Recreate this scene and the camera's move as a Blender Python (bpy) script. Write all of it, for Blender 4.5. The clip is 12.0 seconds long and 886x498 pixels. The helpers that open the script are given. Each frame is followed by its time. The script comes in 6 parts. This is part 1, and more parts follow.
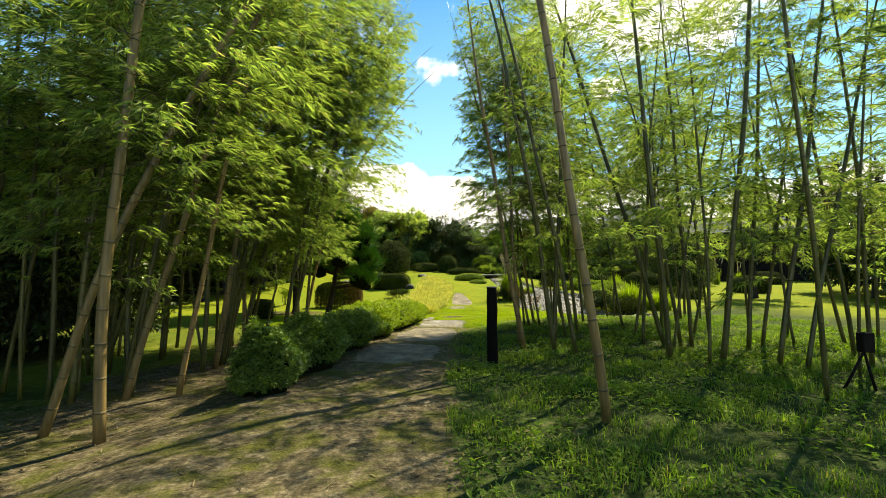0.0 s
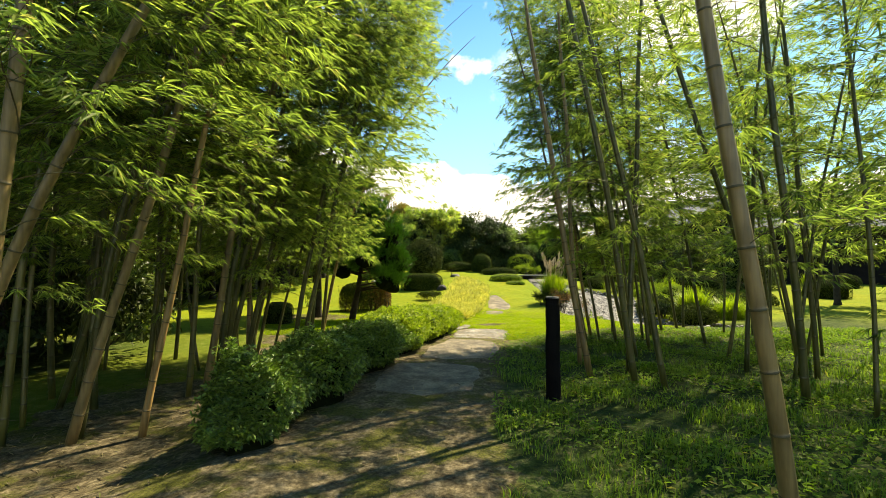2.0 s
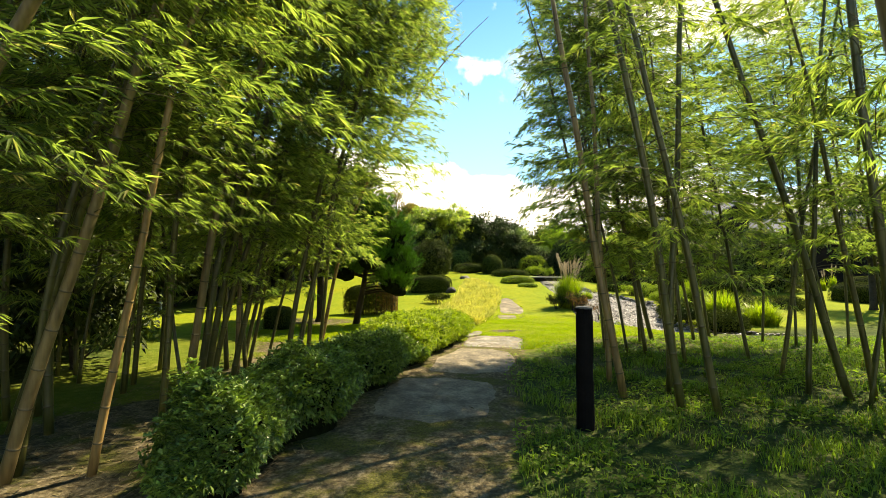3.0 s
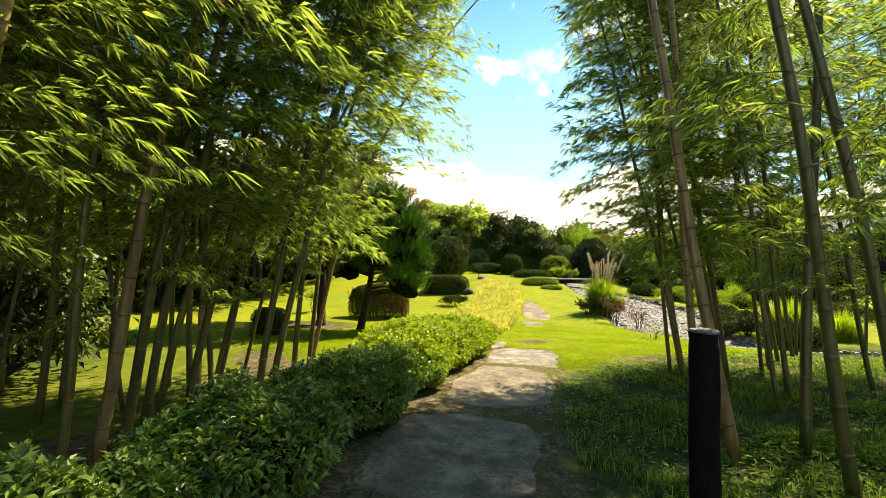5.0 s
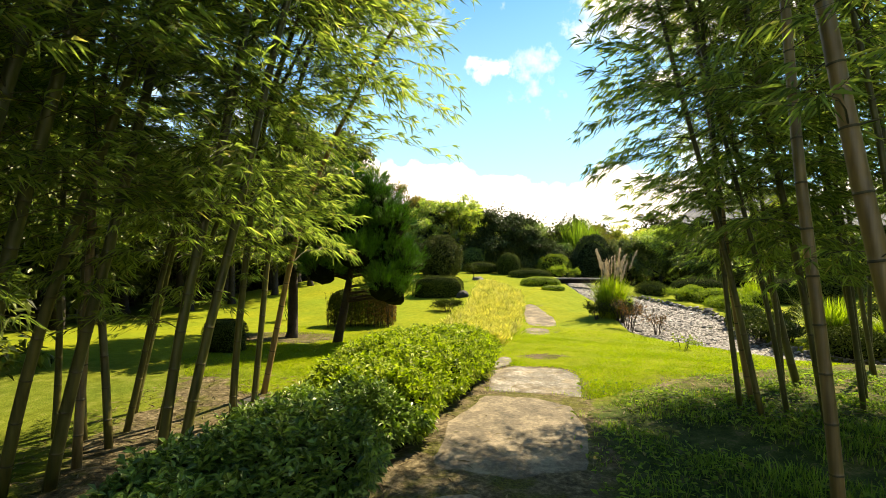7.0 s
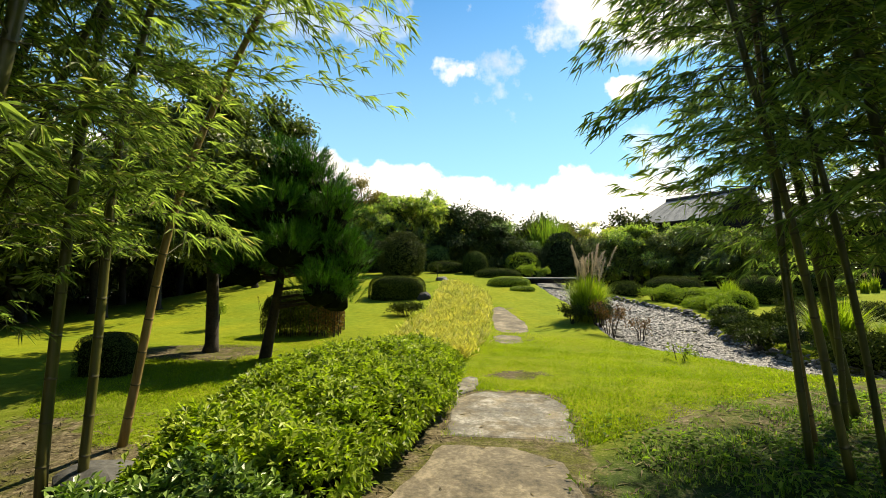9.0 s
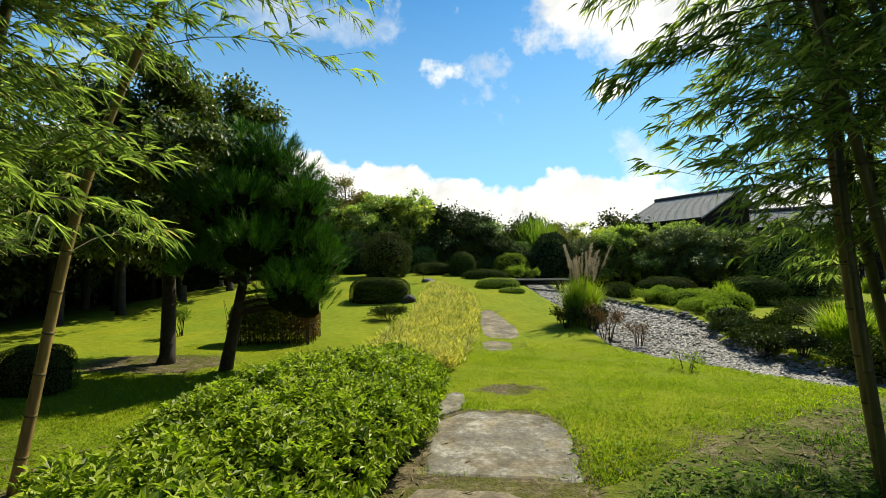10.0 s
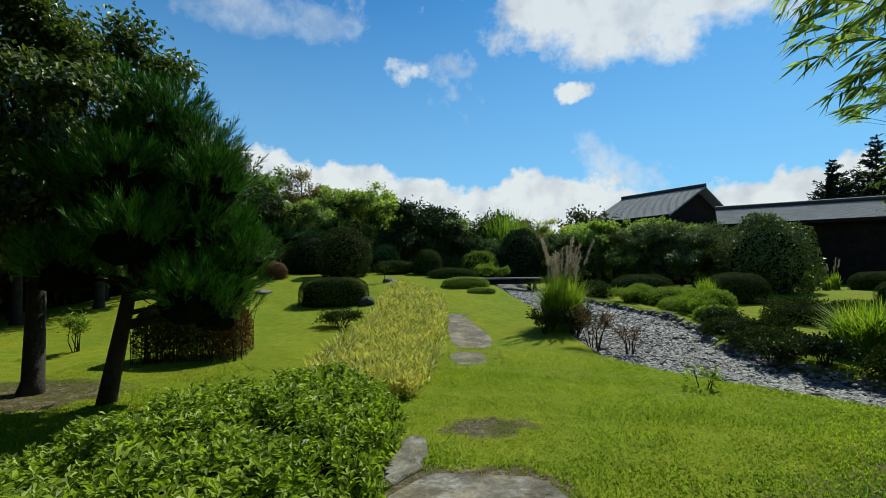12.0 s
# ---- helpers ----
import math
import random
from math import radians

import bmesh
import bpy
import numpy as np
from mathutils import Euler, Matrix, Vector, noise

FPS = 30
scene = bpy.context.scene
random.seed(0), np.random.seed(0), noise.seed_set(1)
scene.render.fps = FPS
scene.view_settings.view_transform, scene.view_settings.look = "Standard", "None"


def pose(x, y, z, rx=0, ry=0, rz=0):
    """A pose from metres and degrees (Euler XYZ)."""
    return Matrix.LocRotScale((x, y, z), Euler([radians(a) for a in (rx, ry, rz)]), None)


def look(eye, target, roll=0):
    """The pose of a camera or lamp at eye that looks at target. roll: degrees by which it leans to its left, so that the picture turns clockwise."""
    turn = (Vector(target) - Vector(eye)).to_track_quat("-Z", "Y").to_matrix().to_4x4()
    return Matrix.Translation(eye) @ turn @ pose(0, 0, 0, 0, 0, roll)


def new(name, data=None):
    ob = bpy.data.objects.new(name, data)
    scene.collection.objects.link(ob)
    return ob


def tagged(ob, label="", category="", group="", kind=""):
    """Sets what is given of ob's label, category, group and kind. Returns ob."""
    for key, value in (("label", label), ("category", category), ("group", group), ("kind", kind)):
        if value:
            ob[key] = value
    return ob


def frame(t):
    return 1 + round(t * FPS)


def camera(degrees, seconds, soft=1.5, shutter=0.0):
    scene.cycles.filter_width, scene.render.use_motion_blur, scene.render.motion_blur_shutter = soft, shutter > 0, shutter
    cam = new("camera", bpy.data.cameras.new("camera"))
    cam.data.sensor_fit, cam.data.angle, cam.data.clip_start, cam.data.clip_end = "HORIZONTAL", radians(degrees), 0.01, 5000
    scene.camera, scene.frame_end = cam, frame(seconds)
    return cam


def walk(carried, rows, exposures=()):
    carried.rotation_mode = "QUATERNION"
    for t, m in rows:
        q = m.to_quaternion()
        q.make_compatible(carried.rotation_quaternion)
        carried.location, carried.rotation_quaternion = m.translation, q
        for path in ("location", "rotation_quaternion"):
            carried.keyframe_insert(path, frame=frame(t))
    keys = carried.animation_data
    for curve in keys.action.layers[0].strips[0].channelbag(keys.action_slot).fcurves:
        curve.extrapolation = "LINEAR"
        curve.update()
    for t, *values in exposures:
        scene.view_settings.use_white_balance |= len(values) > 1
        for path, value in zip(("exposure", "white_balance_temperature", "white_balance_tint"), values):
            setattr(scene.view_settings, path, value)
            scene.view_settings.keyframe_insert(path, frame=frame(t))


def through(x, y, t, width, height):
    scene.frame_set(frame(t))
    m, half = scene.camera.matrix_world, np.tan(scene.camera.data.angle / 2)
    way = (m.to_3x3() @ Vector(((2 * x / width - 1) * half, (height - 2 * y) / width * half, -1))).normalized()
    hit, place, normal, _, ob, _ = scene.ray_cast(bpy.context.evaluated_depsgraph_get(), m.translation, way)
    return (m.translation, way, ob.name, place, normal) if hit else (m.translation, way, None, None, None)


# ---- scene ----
cam = camera(87.0, 12.0, soft=0.9)
PATH = [
    (0, (0.13, -0.365, 1.35), (0.106, 1.632, 1.443), -0.4),
    (0.5, (0.089, 0.031, 1.36), (0.014, 2.028, 1.451), -0.2),
    (1, (0.043, 0.429, 1.376), (-0.069, 2.424, 1.468), -0.1),
    (1.5, (0.006, 0.835, 1.396), (-0.133, 2.828, 1.487), -0.1),
    (2, (-0.034, 1.239, 1.417), (-0.193, 3.231, 1.504), -0.0),
    (2.5, (-0.074, 1.641, 1.438), (-0.25, 3.631, 1.528), -0.0),
    (3, (-0.113, 2.042, 1.447), (-0.31, 4.03, 1.538), 0.1),
    (5, (-0.348, 3.69, 1.42), (-0.609, 5.671, 1.51), 1.0),
    (5.5, (-0.412, 4.093, 1.417), (-0.674, 6.073, 1.51), 0.8),
    (6, (-0.459, 4.495, 1.415), (-0.704, 6.478, 1.503), 0.6),
    (6.5, (-0.488, 4.909, 1.426), (-0.727, 6.893, 1.515), 0.5),
    (7, (-0.504, 5.317, 1.434), (-0.736, 7.301, 1.526), 0.2),
    (9, (-0.463, 6.943, 1.402), (-0.553, 8.939, 1.496), -0.0),
    (9.5, (-0.438, 7.326, 1.397), (-0.494, 9.323, 1.495), -0.1),
    (10, (-0.416, 7.703, 1.391), (-0.455, 9.7, 1.492), -0.2),
    (10.5, (-0.394, 8.071, 1.377), (-0.398, 10.069, 1.475), -0.2),
    (11, (-0.384, 8.451, 1.37), (-0.361, 10.448, 1.467), -0.4),
    (11.5, (-0.375, 8.827, 1.368), (-0.317, 10.824, 1.469), -0.5),
    (12, (-0.348, 9.216, 1.361), (-0.241, 11.211, 1.46), -0.6),
]
walk(cam, [(t, look(eye, target, roll)) for t, eye, target, roll in PATH],
     exposures=[(0, 1.34, 8200, 2), (3, 1.7, 8700, 8), (5, 1.78, 8800, 11), (7, 1.6, 8800, 11), (9, 1.1, 7800, 7), (10.5, 0.64, 6800, 3), (12, 0.24, 6100, 2)])

# ---- world and sun ----
SUN_AZ, SUN_EL = radians(42), radians(50)          # azimuth from ahead (y) towards the right (x)
SUN_DIR = Vector((math.sin(SUN_AZ) * math.cos(SUN_EL), math.cos(SUN_AZ) * math.cos(SUN_EL), math.sin(SUN_EL)))


class Nodes:
    """A thin helper to write node trees in short lines."""

    def __init__(self, tree):
        self.tree = tree

    def add(self, kind, **values):
        node = self.tree.nodes.new("ShaderNode" + kind)
        for key, value in values.items():
            if key == "op":
                node.operation = value
            elif key == "blend":
                node.data_type, node.blend_type = "RGBA", value
            elif key == "attr":
                node.attribute_name = value
            else:
                node.inputs[key.replace("_", " ")].default_value = value
        return node

    def join(self, a, b):
        self.tree.links.new(a, b)

    def math(self, op, a, b=None, clamp=False):
        node = self.tree.nodes.new("ShaderNodeMath")
        node.operation, node.use_clamp = op, clamp
        for n, v in enumerate((a, b)):
            if v is None:
                continue
            if isinstance(v, (int, float)):
                node.inputs[n].default_value = v
            else:
                self.join(v, node.inputs[n])
        return node.outputs[0]

    def noise(self, vector, scale, detail=4.0, rough=0.55):
        node = self.add("TexNoise", Scale=scale, Detail=detail, Roughness=rough)
        if vector is not None:
            self.join(vector, node.inputs["Vector"])
        return node.outputs["Fac"]

    def ramp(self, fac, *stops):
        node = self.tree.nodes.new("ShaderNodeValToRGB")
        band = node.color_ramp.elements
        while len(band) < len(stops):
            band.new(0.5)
        for element, (where, colour) in zip(band, stops):
            element.position = where
            element.color = (*colour, 1) if len(colour) == 3 else colour
        self.join(fac, node.inputs[0])
        return node.outputs[0]

    def mix(self, fac, a, b, blend="MIX"):
        node = self.tree.nodes.new("ShaderNodeMix")
        node.data_type, node.blend_type = "RGBA", blend
        for socket, v in zip((node.inputs[0], node.inputs[6], node.inputs[7]), (fac, a, b)):
            if isinstance(v, (int, float)):
                socket.default_value = v
            elif isinstance(v, tuple):
                socket.default_value = (*v, 1)
            else:
                self.join(v, socket)
        return node.outputs[2]


def make_world():
    world = bpy.data.worlds.new("sky")
    scene.world = world
    world.use_nodes = True
    tree = world.node_tree
    tree.nodes.clear()
    n = Nodes(tree)
    sky = tree.nodes.new("ShaderNodeTexSky")
    sky.sky_type, sky.sun_disc = "NISHITA", False
    sky.sun_elevation, sky.sun_rotation = SUN_EL, SUN_AZ
    sky.air_density, sky.dust_density, sky.ozone_density = 1.0, 0.3, 3.0
    coord = tree.nodes.new("ShaderNodeTexCoord").outputs["Generated"]
    split = tree.nodes.new("ShaderNodeSeparateXYZ")
    n.join(coord, split.inputs[0])
    # bearing from ahead (y) towards the right (x), and height as the sine of the elevation
    bearing = n.math("ARCTAN2", split.outputs["X"], split.outputs["Y"])
    rise = split.outputs["Z"]
    billow = n.noise(coord, 13.0, 7.0, 0.55)
    torn = n.noise(coord, 9.0, 9.0, 0.62)
    tuft = n.noise(coord, 24.0, 7.0, 0.6)

    def heap(at, up, wide, tall, rough, grain, gain=1.0):
        """One cloud: a soft ellipse in the sky, torn by noise, as a value that is positive inside it."""
        u = n.math("DIVIDE", n.math("SUBTRACT", bearing, radians(at)), radians(wide))
        v = n.math("DIVIDE", n.math("SUBTRACT", rise, up), tall)
        inside = n.math("SUBTRACT", 1.0, n.math("ADD", n.math("MULTIPLY", u, u), n.math("MULTIPLY", v, v)))
        inside = n.math("ADD", n.math("MAXIMUM", inside, -2.0), n.math("MULTIPLY", n.math("SUBTRACT", grain, 0.5), rough))
        return n.math("MULTIPLY", inside, gain)

    # cumulus bank low over the trees, its crest rising and falling with the bearing
    span = n.math("ADD", n.math("DIVIDE", bearing, radians(120)), 0.5)
    crest = n.ramp(span, *((0.5 + a / 120, (h, h, h)) for a, h in
                           ((-60, 0.20), (-34, 0.25), (-20, 0.268), (-14.5, 0.225), (-8.6, 0.242), (0, 0.205), (5, 0.168), (10, 0.19), (16.5, 0.224), (20.5, 0.185), (24, 0.178), (31, 0.15), (40, 0.17), (60, 0.2))))
    bank = n.math("ADD", n.math("SUBTRACT", crest, rise), n.math("MULTIPLY", n.math("SUBTRACT", billow, 0.5), 0.13))
    low_mask = n.ramp(bank, (0.0, (0, 0, 0)), (0.014, (1, 1, 1)))
    # a torn sheet high on the sun's side, one small cumulus and a few wisps
    sheet = n.ramp(heap(30, 0.545, 27, 0.175, 2.6, torn), (0.1, (0, 0, 0)), (0.6, (0.92, 0.92, 0.92)))
    small = n.ramp(heap(19.0, 0.350, 2.9, 0.022, 3.2, tuft), (0.25, (0, 0, 0)), (0.8, (1, 1, 1)))
    wisp = n.ramp(n.math("MAXIMUM", heap(-1.4, 0.398, 3.6, 0.024, 4.2, tuft), heap(-17, 0.47, 11, 0.045, 4.0, torn, 0.55)), (0.15, (0, 0, 0)), (1.3, (0.75, 0.75, 0.75)))
    # scattered cloud overhead and behind
    high = n.math("ADD", n.noise(coord, 3.2, 8.0, 0.6), n.ramp(rise, (0.45, (-0.3, -0.3, -0.3)), (0.65, (0, 0, 0))))
    high_mask = n.ramp(high, (0.58, (0, 0, 0)), (0.70, (0.9, 0.9, 0.9)))
    mask = n.math("MAXIMUM", n.math("MAXIMUM", low_mask, high_mask), n.math("MAXIMUM", sheet, n.math("MAXIMUM", small, wisp)))
    tone = n.ramp(n.noise(coord, 16.0, 5.0, 0.5), (0.36, (10.4, 10.5, 11.2)), (0.56, (13.6, 13.5, 13.5)))
    deep = n.mix(1.0, sky.outputs[0], (0.56, 1.42, 1.95), "MULTIPLY")
    haze = n.ramp(rise, (0.1, (0.62, 0.62, 0.62)), (0.55, (0, 0, 0)))
    deep = n.mix(haze, deep, (6.2, 10.6, 14.0))
    colour = n.mix(mask, deep, tone)
    back = n.add("Background", Strength=0.05)
    n.join(colour, back.inputs["Color"])
    out = tree.nodes.new("ShaderNodeOutputWorld")
    n.join(back.outputs[0], out.inputs[0])


make_world()
sun_lamp = bpy.data.lights.new("sun", "SUN")
sun_lamp.energy, sun_lamp.angle, sun_lamp.color = 5.0, radians(0.53), (1.0, 0.92, 0.76)
sun = new("sun", sun_lamp)
sun.matrix_world = look(SUN_DIR * 60, (0, 0, 0))

# ---- materials ----
def material(name):
    mat = bpy.data.materials.new(name)
    mat.use_nodes = True
    tree = mat.node_tree
    shader = tree.nodes["Principled BSDF"]
    return mat, Nodes(tree), shader


def world_place(n):
    return n.tree.nodes.new("ShaderNodeNewGeometry").outputs["Position"]


def object_place(n):
    return n.tree.nodes.new("ShaderNodeTexCoord").outputs["Object"]


def bump(n, shader, height, strength, distance=0.02):
    node = n.add("Bump", Strength=strength, Distance=distance)
    n.join(height, node.inputs["Height"])
    n.join(node.outputs[0], shader.inputs["Normal"])


def leaf_material(name, dark, light, dry=None, through=0.45, gloss=0.45, patch=1.4, vary=False, sheen=0.18, glow=(1.15, 1.35, 0.5)):
    """Thin leaves: each its own tone, light shining through from behind."""
    mat, n, shader = material(name)
    geo = n.tree.nodes.new("ShaderNodeNewGeometry")
    own = geo.outputs["Random Per Island"]
    stops = [(0.0, dark), (0.75, light)]
    if dry:
        stops += [(0.93, light), (0.97, dry)]
    tone = n.ramp(own, *stops)
    big = n.noise(geo.outputs["Position"], patch, 3.0)
    tone = n.mix(1.0, tone, n.ramp(big, (0.3, (0.72, 0.78, 0.75)), (0.7, (1.2, 1.15, 1.0))), "MULTIPLY")
    if vary:
        kind = n.tree.nodes.new("ShaderNodeObjectInfo").outputs["Random"]
        tone = n.mix(1.0, tone, n.ramp(kind, (0.0, (0.5, 0.62, 0.8)), (0.4, (0.9, 1.0, 0.9)), (0.75, (1.15, 1.1, 0.85)), (1.0, (1.35, 1.15, 0.75))), "MULTIPLY")
    n.join(tone, shader.inputs["Base Color"])
    shader.inputs["Roughness"].default_value = gloss
    shader.inputs["Specular IOR Level"].default_value = sheen
    lit = n.add("BsdfTranslucent")
    n.join(n.mix(1.0, tone, glow, "MULTIPLY"), lit.inputs["Color"])
    both = n.add("MixShader", Fac=through)
    n.join(shader.outputs[0], both.inputs[1])
    n.join(lit.outputs[0], both.inputs[2])
    n.join(both.outputs[0], n.tree.nodes["Material Output"].inputs[0])
    return mat


def plain_material(name, dark, light, scale, rough=0.8, relief=0.3, fine=None, metal=0.0, distance=0.02, spec=0.4):
    mat, n, shader = material(name)
    at = object_place(n)
    big, small = n.noise(at, scale, 5.0), n.noise(at, fine or scale * 9, 4.0)
    fac = n.math("ADD", n.math("MULTIPLY", big, 0.65), n.math("MULTIPLY", small, 0.35))
    n.join(n.ramp(fac, (0.33, dark), (0.66, light)), shader.inputs["Base Color"])
    shader.inputs["Roughness"].default_value, shader.inputs["Metallic"].default_value = rough, metal
    shader.inputs["Specular IOR Level"].default_value = spec
    bump(n, shader, fac, relief, distance)
    return mat


def culm_material(name, dark, light):
    """Bamboo cane: smooth, streaked along its length, blotched with pale bloom."""
    mat, n, shader = material(name)
    at = object_place(n)
    streak = n.add("Mapping", Scale=(40, 40, 1.6))
    n.join(at, streak.inputs["Vector"])
    fac = n.math("ADD", n.math("MULTIPLY", n.noise(streak.outputs[0], 1.0, 4.0), 0.5), n.math("MULTIPLY", n.noise(at, 2.3, 4.0), 0.5))
    tone = n.ramp(fac, (0.35, dark), (0.65, light))
    own = n.tree.nodes.new("ShaderNodeObjectInfo").outputs["Random"]
    tone = n.mix(1.0, tone, n.ramp(own, (0.0, (0.75, 0.8, 0.8)), (1.0, (1.2, 1.1, 0.95))), "MULTIPLY")
    n.join(tone, shader.inputs["Base Color"])
    shader.inputs["Roughness"].default_value = 0.42
    bump(n, shader, fac, 0.12, 0.01)
    return mat


def ground_material():
    """Lawn, shade-darkened rough grass, bare soil under the bamboo and worn patches, told apart by two masks on the
    mesh.
    """
    mat, n, shader = material("ground_cover")
    at = world_place(n)
    bare = n.add("Attribute", attr="bare").outputs["Fac"]
    rough_grass = n.add("Attribute", attr="rough_grass").outputs["Fac"]
    fine, mid, big = n.noise(at, 60, 3.0), n.noise(at, 7.0, 5.0), n.noise(at, 0.7, 4.0)
    lawn = n.ramp(n.math("ADD", n.math("MULTIPLY", fine, 0.5), n.math("MULTIPLY", mid, 0.5)),
                  (0.33, (0.098, 0.124, 0.010)), (0.5, (0.14, 0.174, 0.015)), (0.68, (0.195, 0.22, 0.022)))
    lawn = n.mix(1.0, lawn, n.ramp(big, (0.3, (0.80, 0.92, 0.9)), (0.7, (1.15, 1.05, 0.9))), "MULTIPLY")
    # dark tone for rough grass; shade under bamboo and trees is painted into it
    rough_shaded_tone = n.ramp(n.math("ADD", n.math("MULTIPLY", fine, 0.4), n.math("MULTIPLY", mid, 0.6)),
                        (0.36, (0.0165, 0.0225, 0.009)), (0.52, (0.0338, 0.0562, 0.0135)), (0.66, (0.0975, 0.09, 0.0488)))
    soil = n.ramp(n.math("ADD", n.math("MULTIPLY", n.noise(at, 24, 6.0, 0.65), 0.6), n.math("MULTIPLY", mid, 0.4)),
                  (0.34, (0.0202, 0.0168, 0.0109)), (0.5, (0.084, 0.0706, 0.0437)), (0.66, (0.2184, 0.1848, 0.1218)))
    moss = n.ramp(n.noise(at, 1.9, 6.0, 0.66), (0.47, (0, 0, 0)), (0.58, (1, 1, 1)))
    green = n.ramp(fine, (0.35, (0.0228, 0.0292, 0.0065)), (0.65, (0.091, 0.1008, 0.0163)))
    soil = n.mix(n.math("MULTIPLY", moss, 0.75), soil, green)
    ragged = n.math("ADD", bare, n.math("MULTIPLY", n.math("SUBTRACT", n.noise(at, 5.0, 6.0, 0.65), 0.5), 0.9))
    ragged = n.ramp(ragged, (0.42, (0, 0, 0)), (0.58, (1, 1, 1)))
    tone = n.mix(rough_grass, lawn, rough_shaded_tone)
    tone = n.mix(ragged, tone, soil)
    n.join(tone, shader.inputs["Base Color"])
    shader.inputs["Roughness"].default_value = 0.95
    shader.inputs["Specular IOR Level"].default_value = 0.04
    bump(n, shader, n.math("ADD", n.noise(at, 45, 5.0), n.math("MULTIPLY", mid, 1.4)), 0.45, 0.03)
    return mat


def slab_material(name, dirt, cast=(1.0, 1.0, 1.0)):
    """Old concrete and stone flags: grey, scoured pale, with dirt blown over them."""
    mat, n, shader = material(name)
    at = world_place(n)
    own = n.tree.nodes.new("ShaderNodeObjectInfo").outputs["Random"]
    fac = n.math("ADD", n.math("MULTIPLY", n.noise(at, 2.6, 9.0, 0.68), 0.66), n.math("MULTIPLY", n.noise(at, 28, 7.0, 0.7), 0.34))
    tone = n.ramp(fac, (0.40, (0.0725, 0.0669, 0.0549)), (0.5, (0.1773, 0.1693, 0.1531)), (0.59, (0.403, 0.3909, 0.3708)))
    tone = n.mix(1.0, tone, n.ramp(own, (0.0, (0.82, 0.82, 0.8)), (1.0, (1.1, 1.1, 1.08))), "MULTIPLY")
    tone = n.mix(1.0, tone, cast, "MULTIPLY")
    blown = n.math("ADD", n.noise(at, 3.1, 7.0, 0.66), dirt)
    soil = n.ramp(n.math("ADD", n.math("MULTIPLY", n.noise(at, 3.5, 6.0, 0.6), 0.6), n.math("MULTIPLY", n.noise(at, 26, 6.0, 0.65), 0.4)), (0.36, (0.0282, 0.0242, 0.0146)), (0.5, (0.0967, 0.0806, 0.0524)), (0.64, (0.2176, 0.1854, 0.129)))
    tone = n.mix(n.ramp(blown, (0.48, (0, 0, 0)), (0.62, (1, 1, 1))), tone, soil)
    n.join(tone, shader.inputs["Base Color"])
    shader.inputs["Roughness"].default_value = 0.9
    bump(n, shader, n.math("ADD", fac, n.math("MULTIPLY", n.noise(at, 55, 5.0), 0.3)), 0.5, 0.012)
    return mat


def pebble_material():
    mat, n, shader = material("river_pebbles")
    geo = n.tree.nodes.new("ShaderNodeNewGeometry")
    own = n.math("FRACT", n.math("ADD", geo.outputs["Random Per Island"], n.tree.nodes.new("ShaderNodeObjectInfo").outputs["Random"]))
    tone = n.ramp(own, (0.0, (0.0651, 0.0645, 0.0645)), (0.5, (0.1488, 0.1463, 0.1438)), (0.9, (0.2542, 0.248, 0.2387)), (1.0, (0.31, 0.2914, 0.2666)))
    spots = n.noise(geo.outputs["Position"], 70, 4.0)
    n.join(n.mix(1.0, tone, n.ramp(spots, (0.3, (0.8, 0.8, 0.8)), (0.7, (1.15, 1.15, 1.15))), "MULTIPLY"), shader.inputs["Base Color"])
    shader.inputs["Roughness"].default_value = 0.75
    return mat


